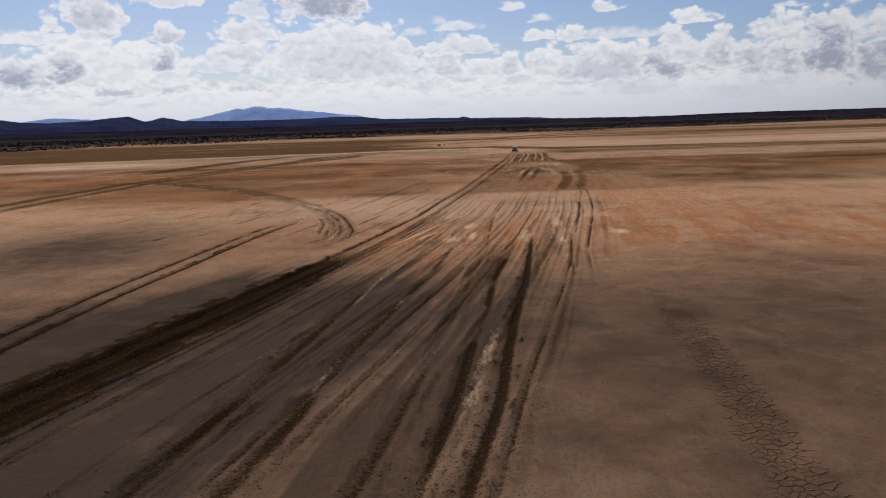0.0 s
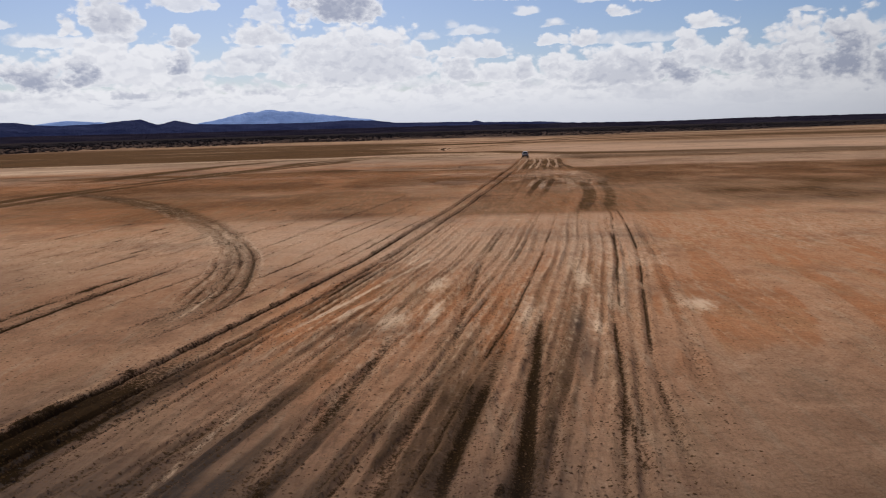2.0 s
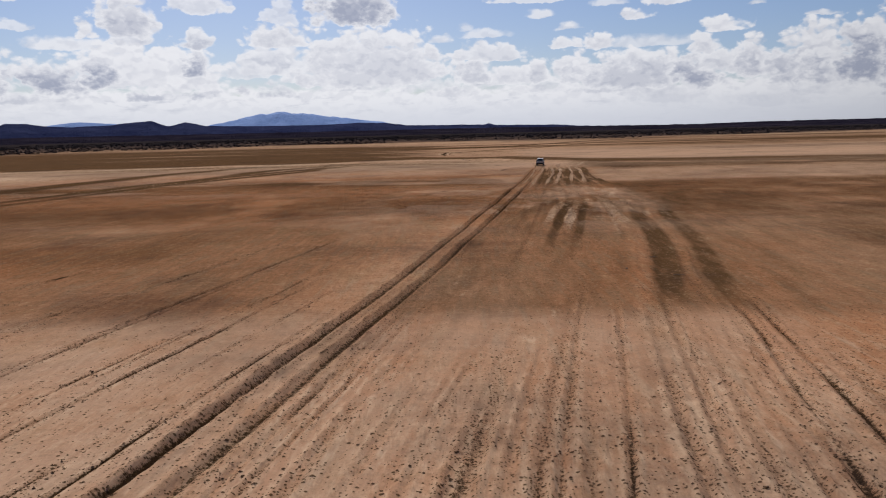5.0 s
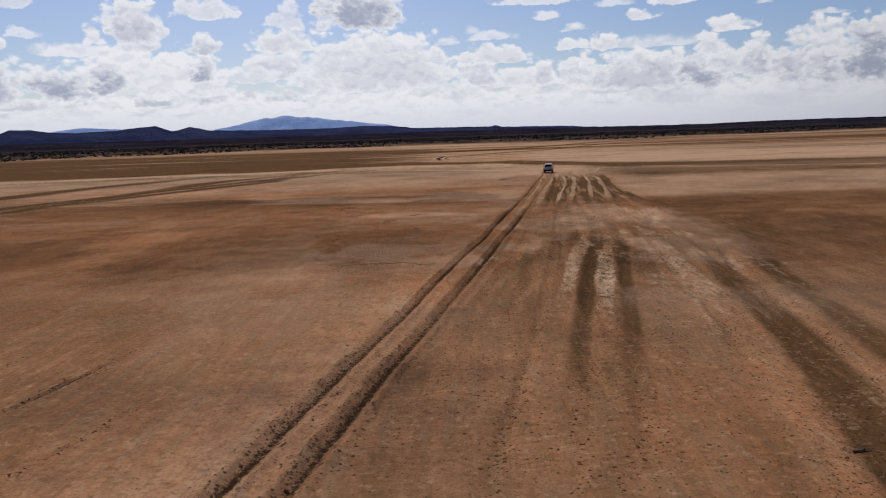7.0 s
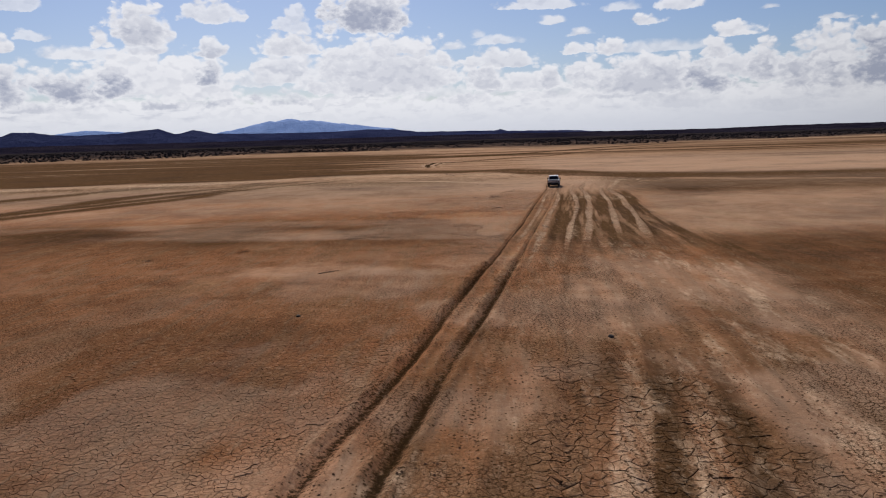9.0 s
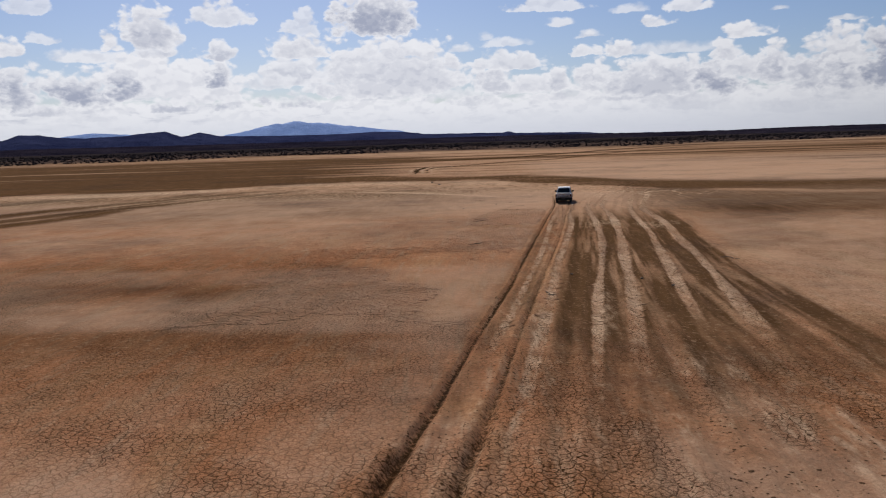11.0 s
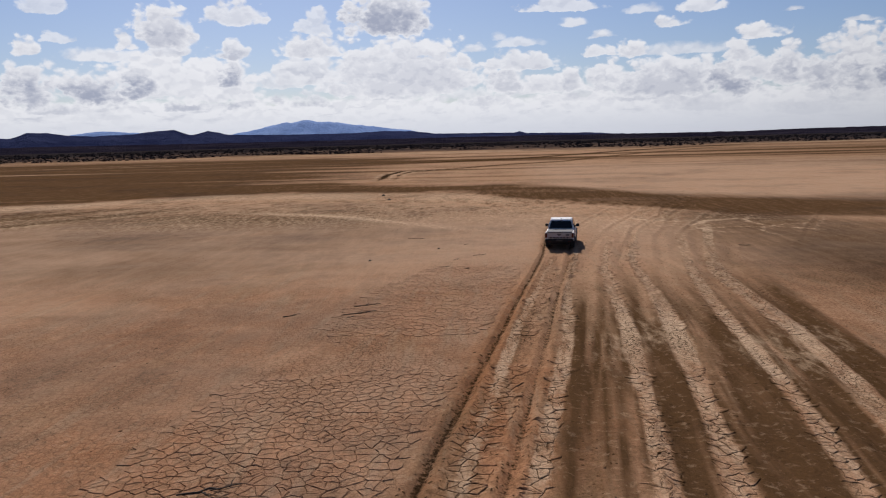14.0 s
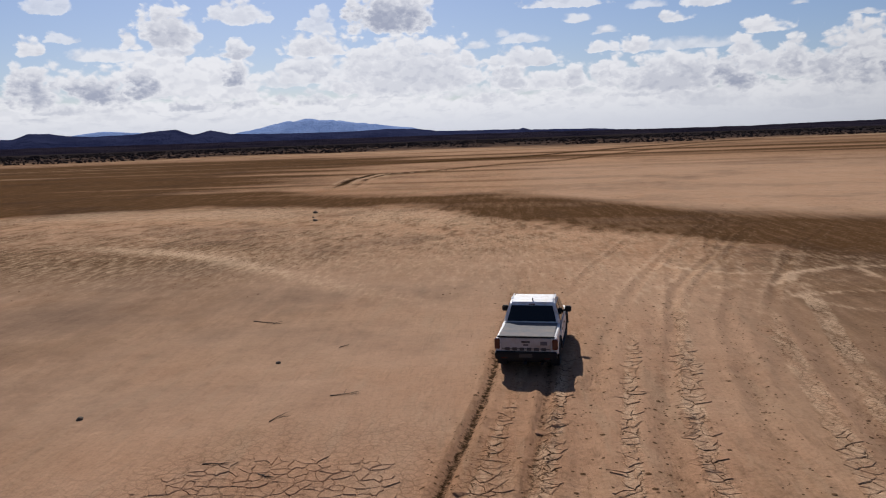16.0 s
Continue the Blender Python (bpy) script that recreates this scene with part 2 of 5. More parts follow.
def soil_material():
    n = material("playa_soil", 0.92)
    n.out.inputs["Specular IOR Level"].default_value = 0.0

    def attribute(name):
        a = n.add("ShaderNodeAttribute")
        a.attribute_name = name
        return a.outputs["Fac"]

    mapping = n.add("ShaderNodeMapping")
    n.put(mapping.inputs["Vector"], n.at)
    mapping.inputs["Rotation"].default_value = (0, 0, radians(9))
    mapping.inputs["Scale"].default_value = (1.0, 0.12, 1.0)
    streaked = mapping.outputs[0]
    grain = n.noise(n.at, 9.0, 8, 0.7)
    patch = n.noise(n.at, 0.35, 7, 0.6, 0.6)
    streak = n.noise(streaked, 1.6, 7, 0.65)
    fine_streak = n.noise(streaked, 6.0, 6, 0.7)
    lump = n.noise(n.at, 6.0, 7, 0.78)

    rough = attribute("rough")

    def broken(share, texture, amount=1.0, soft=0.16):
        """Turns a smooth share of soil into broken patches that follow the texture."""
        edge = n.math("MULTIPLY_ADD", share, 0.62, texture)
        return n.math("MULTIPLY", n.ramp(edge, 0.80 - soft, 0.80 + soft), n.math("MULTIPLY", share, 5.0, clamp=True))

    c = n.mix(n.math("MULTIPLY_ADD", n.math("SUBTRACT", patch, 0.5), 0.8, attribute("red"), clamp=True), TAN, ORANGE)
    wide = n.add("ShaderNodeMapping")
    n.put(wide.inputs["Vector"], n.at)
    wide.inputs["Rotation"].default_value, wide.inputs["Scale"].default_value = (0, 0, radians(9)), (1.0, 0.28, 1.0)
    hue = n.noise(wide.outputs[0], 0.42, 6, 0.6, 0.5)
    c = n.mix(n.math("MULTIPLY", n.ramp(hue, 0.50, 0.64, 0.0, 0.28), rough), c, (0.27, 0.185, 0.105))
    c = n.mix(n.math("MULTIPLY", n.ramp(hue, 0.44, 0.30, 0.0, 0.28), rough), c, ORANGE)
    c = n.mix(n.math("MULTIPLY", n.ramp(streak, 0.50, 0.70), 0.42), c, CRUST)
    c = n.mix(n.math("MULTIPLY", n.ramp(fine_streak, 0.52, 0.72), 0.35), c, BROWN)
    mottle = n.noise(n.at, 1.3, 8, 0.68, 0.4)
    c = n.mix(n.math("MULTIPLY", n.ramp(mottle, 0.50, 0.66, 0.0, 0.30), rough), c, (0.140, 0.074, 0.037))
    crumbs = n.noise(n.at, 3.4, 5, 0.62, 0.2)
    c = n.mix(n.math("MULTIPLY", n.ramp(crumbs, 0.55, 0.64, 0.0, 0.38), rough), c, (0.085, 0.046, 0.024))
    c = n.mix(n.math("MULTIPLY", n.ramp(mottle, 0.46, 0.30, 0.0, 0.30), rough), c, CRUST)
    c = n.mix(n.ramp(rough, 0.60, 0.45, 0.0, 0.30), c, (0.225, 0.150, 0.106))
    c = n.mix(n.math("MULTIPLY_ADD", n.math("SUBTRACT", streak, 0.5), 1.1, attribute("brown"), clamp=True), c, BROWN)
    fleck = n.noise(n.at, 3.8, 6, 0.66, 0.5)
    c = n.mix(n.math("MULTIPLY", n.ramp(fleck, 0.54, 0.66, 0.0, 0.26), rough), c, (0.40, 0.27, 0.175))
    c = n.mix(n.math("MULTIPLY", n.ramp(fleck, 0.44, 0.34, 0.0, 0.30), rough), c, (0.060, 0.032, 0.017))
    c = n.mix(n.math("MULTIPLY_ADD", n.math("SUBTRACT", patch, 0.5), 0.5, attribute("damp"), clamp=True), c, MUD)
    c = n.mix(n.math("MULTIPLY", n.ramp(grain, 0.46, 0.68, 0.0, 0.55), rough), c, (0.100, 0.052, 0.022))
    veil = n.math("MULTIPLY", attribute("dust"), n.ramp(n.noise(n.at, 0.22, 6, 0.6, 0.5), 0.30, 0.66, 0.45, 1.0), clamp=True)
    c = n.mix(veil, c, (0.375, 0.252, 0.176))
    pale = attribute("pale")
    flakes = n.noise(wide.outputs[0], 3.2, 7, 0.68, 0.2)
    c = n.mix(n.math("MULTIPLY", broken(pale, flakes, soft=0.26), 0.85), c, CRUST)
    churn = attribute("churn")
    c = n.mix(n.math("MULTIPLY", broken(churn, lump, soft=0.11), 0.95), c, CHURN)
    # crumbs of clay, thickest along the furrows
    crumb = attribute("crumb")
    dots = None
    for scale, size in ((4.6, 0.36), (8.5, 0.40)):
        cell = n.add("ShaderNodeTexVoronoi")
        cell.voronoi_dimensions = "2D"
        n.put(cell.inputs["Vector"], n.at)
        cell.inputs["Scale"].default_value = scale
        chance = n.add("ShaderNodeSeparateColor")
        n.put(chance.inputs[0], cell.outputs["Color"])
        there = n.math("GREATER_THAN", crumb, chance.outputs[0])
        radius = n.math("MULTIPLY_ADD", chance.outputs[1], size * 0.7, size * 0.3)
        dot = n.math("MULTIPLY", n.ramp(n.math("DIVIDE", cell.outputs["Distance"], radius), 1.0, 0.55), there)
        dots = dot if dots is None else n.math("MAXIMUM", dots, dot)
    c = n.mix(n.math("MULTIPLY", dots, 0.85), c, (0.052, 0.028, 0.013))
    # scrub country beyond the playa
    far = n.noise(n.at, 0.055, 8, 0.72)
    scrub = n.math("MULTIPLY_ADD", n.math("SUBTRACT", far, 0.5), 2.4, attribute("scrub"), clamp=True)
    c = n.mix(scrub, c, (0.020, 0.016, 0.017))
    # shrinkage cracks, two sizes
    cracks = []
    for scale, width in ((4.0, 0.062), (9.0, 0.070)):
        warp = n.add("ShaderNodeVectorMath", operation="MULTIPLY_ADD")
        noise_colour = n.add("ShaderNodeTexNoise")
        n.put(noise_colour.inputs["Vector"], n.at)
        noise_colour.inputs["Scale"].default_value = scale * 1.2
        n.put(warp.inputs[0], noise_colour.outputs["Color"])
        warp.inputs[1].default_value = (0.25, 0.25, 0.25)
        n.put(warp.inputs[2], n.at)
        cell = n.add("ShaderNodeTexVoronoi")
        cell.feature, cell.voronoi_dimensions = "DISTANCE_TO_EDGE", "2D"
        n.put(cell.inputs["Vector"], warp.outputs[0])
        cell.inputs["Scale"].default_value = scale
        cracks.append(n.ramp(cell.outputs["Distance"], 0.0, width * 2, 1.0, 0.0))
    crack = n.math("MULTIPLY", n.math("MAXIMUM", cracks[0], n.math("MULTIPLY", cracks[1], 0.6)),
                   n.math("MULTIPLY", attribute("crack"), n.ramp(patch, 0.35, 0.6, 0.55, 1.0)))
    gap = n.ramp(attribute("gap"), 0.25, 0.65)      # the broken edges of crust plates, the shade of their cracks put into colour
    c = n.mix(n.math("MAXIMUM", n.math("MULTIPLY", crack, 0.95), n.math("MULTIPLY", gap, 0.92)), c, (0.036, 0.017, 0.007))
    n.put(n.out.inputs["Base Color"], c)
    bumped(n, (patch, 0.6, 0.20), (crumbs, n.math("MULTIPLY", rough, 0.4), 0.08), (dots, 0.8, 0.06), (lump, n.math("MULTIPLY_ADD", churn, 0.7, 0.3, clamp=True), 0.14), (streak, 0.5, 0.12), (fine_streak, 0.4, 0.06), (grain, n.math("MULTIPLY_ADD", rough, 0.5, 0.1), 0.04),
           (n.math("SUBTRACT", 1.0, crack), 0.8, 0.03))
    return n.mat


SOIL = soil_material()
WET_CLOD = plain("damp_clods", (0.022, 0.014, 0.010), 0.9, vary=0.5, scale=3.0, gloss=0.1)
CLOD = plain("dry_clods", (0.11, 0.062, 0.036), 0.95, vary=0.5, scale=3.0, gloss=0.0)
STICK = plain("dead_wood", (0.075, 0.052, 0.038), 0.9, vary=0.5, scale=20, gloss=0.1)
STONE = plain("dark_stone", (0.09, 0.07, 0.055), 0.9, vary=0.5, scale=6, gloss=0.1)
BUSH = plain("dry_scrub", (0.034, 0.026, 0.024), 0.95, vary=0.6, scale=0.3, gloss=0.0)


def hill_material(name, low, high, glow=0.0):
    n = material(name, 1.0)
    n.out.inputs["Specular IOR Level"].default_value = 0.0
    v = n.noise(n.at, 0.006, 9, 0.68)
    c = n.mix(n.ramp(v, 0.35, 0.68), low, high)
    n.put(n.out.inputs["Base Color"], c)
    if glow:      # haze of the far distance, put in as a glow of the same colour
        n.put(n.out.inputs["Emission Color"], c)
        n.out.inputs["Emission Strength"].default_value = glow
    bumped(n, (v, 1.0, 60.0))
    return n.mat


# ---------------------------------------------------------------- building helpers
def mesh_object(name, verts, faces, mat, parent=None, label="", smooth=False):
    me = bpy.data.meshes.new(name)
    me.from_pydata(verts, [], faces)
    me.materials.append(mat)
    if smooth:
        me.shade_smooth()
    ob = new(name, me)
    ob.parent = parent
    return tagged(ob, label=label)


def part(name, bm, mat, parent=None, label="", smooth=False):
    """Links a bmesh as one mesh object under a thing or under a part."""
    me = bpy.data.meshes.new(name)
    bmesh.ops.recalc_face_normals(bm, faces=bm.faces)
    bm.to_mesh(me)
    bm.free()
    me.materials.append(mat)
    if smooth:
        me.shade_smooth()
    ob = new(name, me)
    ob.parent = parent
    return tagged(ob, label=label)


CHANCE = np.random.RandomState(77).rand(1024 * 1024)


def value_noise(x, y, seed=0):
    ix, iy = np.floor(x), np.floor(y)
    fx, fy = x - ix, y - iy
    fx, fy = fx * fx * (3 - 2 * fx), fy * fy * (3 - 2 * fy)
    i, j = ix.astype(np.int32) + seed * 131, iy.astype(np.int32) + seed * 57
    i0, i1, j0, j1 = i & 1023, (i + 1) & 1023, (j & 1023) << 10, ((j + 1) & 1023) << 10
    a, b = CHANCE[i0 + j0], CHANCE[i1 + j0]
    c, d = CHANCE[i0 + j1], CHANCE[i1 + j1]
    a += (b - a) * fx
    c += (d - c) * fx
    return a + (c - a) * fy


def fbm(x, y, seed=0, octaves=4):
    s, amp, tot = 0.0, 1.0, 0.0
    for k in range(octaves):
        s = s + amp * value_noise(x * 2 ** k, y * 2 ** k, seed + k)
        tot += amp
        amp *= 0.5
    return s / tot


def smooth(a, b, x):
    t = np.clip((x - a) / (b - a), 0, 1)
    return t * t * (3 - 2 * t)


def spline(points):
    """A smooth line x(y) or y(x) through a few points: a fine table, softened."""
    p = np.array(points, float)
    p = p[np.argsort(p[:, 0])]
    t = np.arange(p[0, 0], p[-1, 0] + 0.5, 0.5)
    v = np.interp(t, p[:, 0], p[:, 1])
    k = np.hanning(25)
    v = np.convolve(np.pad(v, 12, mode="reflect", reflect_type="odd"), k / k.sum(), "valid")
    return t, v


# ---------------------------------------------------------------- the wheel tracks, as x at each y
MAIN = spline([(-80, -50), (10, -24.8), (31, -18.8), (48, -13.9), (65, -9.4), (77, -6.4), (92, -3.0), (108, -0.2), (126, 3.2),
               (140, 5.6), (169, 10.2), (198, 14.7), (234, 20.1), (274, 25.5), (302, 28.0), (340, 31.0), (420, 36), (5000, 80)])
SPREAD = spline([(-80, 27), (10, 26), (30, 24), (80, 21.3), (120, 20.5), (170, 18.5), (230, 11.5), (272, 10.3), (300, 12), (340, 15), (5000, 20)])


def lane_x(y, k):
    """x of the lane k at y: 0 is the car's own left rut, 1 the far side of the driven ground."""
    return np.interp(y, *MAIN) + k * np.interp(y, *SPREAD)


# rut: line, half width, depth, berm, from y, to y, churned soil, wander
RUTS = []


def rut(line, half, depth, berm, y0, y1, churn=0.5, wander=0.15, fade=8.0, pale=0.0):
    RUTS.append((line, half, depth, berm, y0, y1, churn, wander, fade, pale, len(RUTS)))


def along(k, drift=0.0, shift=0.0):
    y = np.arange(-40, 345, 1.0)
    return y, lane_x(y, k + drift * (y - 150) / 150) + shift


# the two ruts of the car: deep and wet at first, dusty further on
rut(along(0), 0.30, 0.22, 0.09, -40, 66, 1.0, 0.10, 10)
rut(along(0), 0.20, 0.20, 0.05, 58, 112, 1.0, 0.08, 10)
rut(along(0, shift=1.75), 0.28, 0.20, 0.08, -40, 62, 1.0, 0.12, 10)
rut(along(0, shift=1.75), 0.17, 0.13, 0.05, 56, 92, 0.8, 0.10, 10)
rut(along(0, shift=0.95), 1.15, 0.02, 0.0, -40, 60, 1.0, 0.10, 16)
rut(along(0), 0.28, 0.14, 0.08, 104, 206, 0.64, 0.12)
rut(along(0), 0.16, 0.10, 0.05, 190, 288, 0.62, 0.10)
rut(along(0, shift=1.75), 0.28, 0.14, 0.08, 82, 206, 0.62, 0.12)
rut(along(0, shift=1.70), 0.15, 0.09, 0.05, 190, 284, 0.52, 0.10)
# named furrows
for pts, half, depth, churn, y0, y1 in (
        ([(15, -0.6), (22, 0.6), (31, 2.4), (36, 3.0), (52, 5.6), (68, 7.9), (80, 9.7), (102, 12.1), (125, 15.2)], 0.34, 0.16, 1.0, 15, 72),
        ([(15, -2.0), (22, -1.0), (34, 1.0), (56, 4.0), (69, 6.5), (83, 8.5), (110, 10.9), (125, 13.2)], 0.30, 0.12, 0.8, 15, 74),
        ([(12, -4.6), (35, -0.8), (67, 3.8), (86, 5.6), (110, 9.3), (125, 11.4)], 0.30, 0.08, 0.45, 12, 110),
        ([(12, -9.0), (27, -6.1), (35, -5.1), (64, 0.3), (79, 1.8), (110, 7.0)], 0.45, 0.08, 0.5, 12, 76),
        ([(12, -12.2), (23, -9.8), (35, -7.8), (65, -3.1), (76, -0.9), (100, 3.3)], 0.45, 0.08, 0.5, 12, 80),
        ([(45, 8.0), (61, 10.4), (65, 11.1), (76, 13.0), (85, 15.2), (95, 17.2), (102, 18.5), (116, 21.2), (125, 22.6)], 0.17, 0.09, 0.60, 52, 121),
        ([(45, 9.4), (65, 12.5), (76, 14.8), (90, 17.9), (100, 19.6), (105, 20.5), (126, 23.7)], 0.17, 0.09, 0.60, 55, 123),
        ([(45, 10.6), (61, 13.4), (68, 14.9), (83, 17.9), (108, 22.1), (125, 25.4)], 0.28, 0.06, 0.35, 60, 112),
        ([(120, 17.6), (126, 19.6), (143, 23.3), (172, 28.8), (190, 31.0)], 1.0, 0.12, 0.16, 122, 176),
        ([(120, 20.6), (130, 21.9), (142, 24.6), (165, 27.4), (176, 29.6)], 0.25, 0.06, 0.22, 122, 176)):
    rut(spline(pts), half, depth, 0.05, y0, y1, churn, 0.09, 12)
# lesser furrows side by side
rng = np.random.RandomState(4)
for i in range(23):
    k = 0.10 + 0.040 * i + rng.uniform(-0.012, 0.012)
    rut(along(k, rng.uniform(-0.03, 0.03)), rng.uniform(0.09, 0.19), rng.uniform(0.03, 0.08), 0.05, rng.uniform(10, 60), rng.uniform(96, 122),
        rng.uniform(0.25, 0.6), 0.12, 14, 0.26)
for i in range(38):
    k = -0.04 - 0.048 * i + rng.uniform(-0.02, 0.02)
    y0 = rng.uniform(66, 112)
    rut(along(k, 0.12), rng.uniform(0.07, 0.14), rng.uniform(0.03, 0.06), 0.03, y0, y0 + rng.uniform(10, 40), rng.uniform(0.35, 0.75), 0.15, 8, 0.2)
for i in range(9):
    k = 0.18 + 0.095 * i + rng.uniform(-0.02, 0.02)
    rut(along(k), rng.uniform(0.2, 0.4), rng.uniform(0.03, 0.06), 0.03, rng.uniform(120, 150), rng.uniform(190, 225), rng.uniform(0.08, 0.3), 0.25, 14)
# strips of pale crust left between the worn lanes: line, half width, from y, to y
STRIPS = [(spline([(200, 15.9), (222, 19.2), (234, 21.0), (251, 23.1), (260, 24.2), (275, 26.4), (290, 28)]), 0.24, 212, 276),
          (spline([(200, 17.6), (222, 20.7), (234, 22.3), (241, 23.5), (254, 25.2), (264, 26.1), (272, 27.3), (290, 30)]), 0.33, 205, 282),
          (spline([(200, 20.0), (222, 23.0), (231, 24.5), (242, 26.1), (254, 27.4), (261, 28.0), (269, 28.6), (280, 30.5)]), 0.36, 208, 282),
          (spline([(205, 22.0), (227, 25.5), (234, 26.4), (247, 28.2), (255, 29.2), (262, 29.8), (270, 30.3), (284, 33)]), 0.40, 212, 284),
          (spline([(205, 25.0), (228, 28.0), (233, 28.7), (245, 30.6), (255, 31.4), (262, 32.1), (271, 33.5), (284, 36)]), 0.38, 218, 282),
          (spline([(205, 27.0), (224, 29.6), (231, 30.6), (238, 31.5), (252, 33.2), (265, 33.9), (270, 34.6), (288, 39)]), 0.50, 215, 288),
          (spline([(150, 15.2), (159, 16.4), (166, 17.5), (173, 18.9), (185, 21.3)]), 0.66, 156, 178),
          (spline([(150, 17.0), (156, 17.9), (162, 19.1), (173, 21.1), (185, 23.2)]), 0.70, 152, 177),
          (spline([(155, 23.2), (162, 23.8), (169, 24.5), (180, 26.0)]), 1.1, 157, 174)]
CRACKED = [(spline([(14, 9.4), (22.5, 10.7), (25.6, 11.1), (30, 11.8), (41, 12.9), (50, 14)]), 0.9, 16, 44), (spline([(14, -1.6), (23.7, 0.1), (29.9, 1.1), (33.5, 2.0), (42, 3.4)]), 0.55, 16, 38)]
# thin pale ledges along the near furrows: line, half width, from y, to y
LEDGES = [(spline([(60, -8.0), (72, -3.9), (78, -2.0), (84, -0.2), (91, 2.4), (100, 5)]), 0.20, 71, 93),
          (spline([(60, -7.5), (71, -2.9), (74, -1.9), (78, -0.6), (84, 1.2)]), 0.20, 71, 79),
          (spline([(20, -7.4), (30, -5.9), (34, -5.4), (41, -4.1), (45, -3.3), (56, -0.6)]), 0.14, 30, 50),
          (spline([(30, -8.6), (46, -5.8), (56, -4.5), (66, -3.0)]), 0.14, 45, 60),
          (spline([(60, -12), (75, -11.2), (81, -11.2), (90, -11.5)]), 0.16, 74, 82),
          (spline([(20, -1.2), (30, 1.0), (37, 2.2), (46, 3.5)]), 0.30, 28, 40)]
# flaked crust and wet spots: x, y, half width, half length, amount
FLAKED = [(12.4, 82.4, 0.45, 2.2, 0.9), (2.9, 81.7, 0.5, 2.0, 0.8), (0.8, 72.5, 0.6, 1.8, 0.8), (11.2, 70.5, 0.3, 1.6, 0.8), (17.4, 74.7, 0.9, 1.2, 0.9), (2.9, 74.3, 0.35, 2.2, 0.7),
          (8.0, 73.6, 0.3, 2.4, 0.7), (12.6, 88, 0.35, 3.0, 0.35), (19.0, 161.5, 0.5, 8.0, 0.35), (21.9, 160.6, 0.9, 3.5, 0.3), (17.4, 163.4, 0.4, 4.0, 0.25), (23.9, 158.4, 0.8, 2.5, 0.2)]
WETTED = [(10.3, 71.4, 0.5, 2.6, 0.8), (-1.0, 71.0, 0.7, 3.0, 0.5), (9.8, 66, 0.6, 3.0, 0.6)]
SIDE_LANE = spline([(110, 16.5), (126, 19.9), (140, 22.9), (149, 24.5), (156, 25.2), (163, 26.1), (176, 29.0), (190, 32)])
# worn lanes between them
for p, q in ((1, 2), (2, 3), (3, 4), (4, 5), (6, 7)):
    y = np.arange(150.0, 290.0, 1.0)
    mid_line = (np.interp(y, *STRIPS[p][0]) + np.interp(y, *STRIPS[q][0])) / 2
    rut((y, mid_line), 0.30, 0.05, 0.03, STRIPS[p][2] - 8, STRIPS[p][3], 0.24, 0.2, 12)
for line, shift in ((STRIPS[5][0], 1.1), (STRIPS[7][0], 1.0)):
    rut((line[0], line[1] + shift), 0.42, 0.07, 0.04, line[0][0] + 6, line[0][-1] - 10, 0.32, 0.2, 12)
# tracks that leave the driven ground
ARC_LINE = spline([(60, -11.2), (66, -10.3), (71, -9.7), (76.5, -9.2), (83, -9.6), (94, -11.8), (107, -16.7), (124, -25.3), (144, -38.5), (165, -57.5), (180, -76)])
ARC_INNER = spline([(60, -11.6), (70, -11.4), (77, -11.7), (88, -12.9), (100, -15.9), (114, -22.3), (134, -34.0), (160, -53.5), (180, -78)])
for f, width in ((0.0, 0.24), (0.22, 0.16), (0.5, 0.20), (0.75, 0.16), (1.0, 0.24), (1.35, 0.18)):
    y = np.arange(62.0, 178.0, 0.5)
    xa, xb = np.interp(y, *ARC_LINE), np.interp(y, *ARC_INNER)
    rut((y, xa + (xb - xa) * f), width * 1.1, 0.08, 0.06, 74, 172, 0.55, 0.30, 8, 0.30)
for s in (0.0, 1.8):
    t, v = spline([(20, -26), (41, -24.6), (54, -23.7), (75, -21.2), (90, -19.2), (102, -18.4), (115, -17.8), (130, -16.5)])
    rut((t, v + s), 0.24, 0.11, 0.06, 20, 90, 1.0, 0.12, 10)
WEST = []
for pts, half, churn in (([(100, -73), (124, -71.4), (163, -69.0), (230, -55.5), (273, -37), (330, -5)], 1.0, 0.6),
                         ([(100, -66), (130, -65.8), (170, -63.5), (230, -50), (273, -31)], 0.9, 0.5),
                         ([(200, -79), (241, -73), (277, -66), (313, -48), (350, -25)], 1.6, 0.6),
                         ([(200, -58), (256, -46), (275, -44), (291, -37), (315, -22)], 1.2, 0.5),
                         ([(372, 0.6), (379, 0.1), (392, -1.0), (411, 0.6), (422, 12.3), (446, 25.8), (460, 41.8), (517, 66.2), (600, 110)], 0.6, 1.0),
                         ([(372, 3.2), (379, 2.7), (392, 1.6), (408, 3.6), (418, 12.3), (440, 25.8), (455, 41.8), (512, 66.2)], 0.45, 0.6)):
    deep = pts[0][0] > 350
    rut(spline(pts), half, 0.10 if deep else 0.04, 0.08 if deep else 0.03, pts[0][0], 424 if deep else min(pts[-1][0], 310), churn * (1.3 if deep else 0.45), 0.2, 16, 0.6 if deep else 0.22)
    if not deep:
        WEST.append((spline(pts), half * 1.9, pts[0][0]))
# tyre marks beyond the rise
for i in range(10):
    x0 = rng.uniform(26, 42)
    bend = 0.10 + 0.02 * (x0 - 26) + rng.uniform(-0.06, 0.06)
    y = np.arange(270, 345, 1.0)
    rut((y, x0 + bend * (y - 276) + rng.uniform(0.0, 0.006) * (y - 276) ** 2), 0.22, 0.03, 0.02, 276, rng.uniform(300, 335), 0.12, 0.5, 14, 0.13)

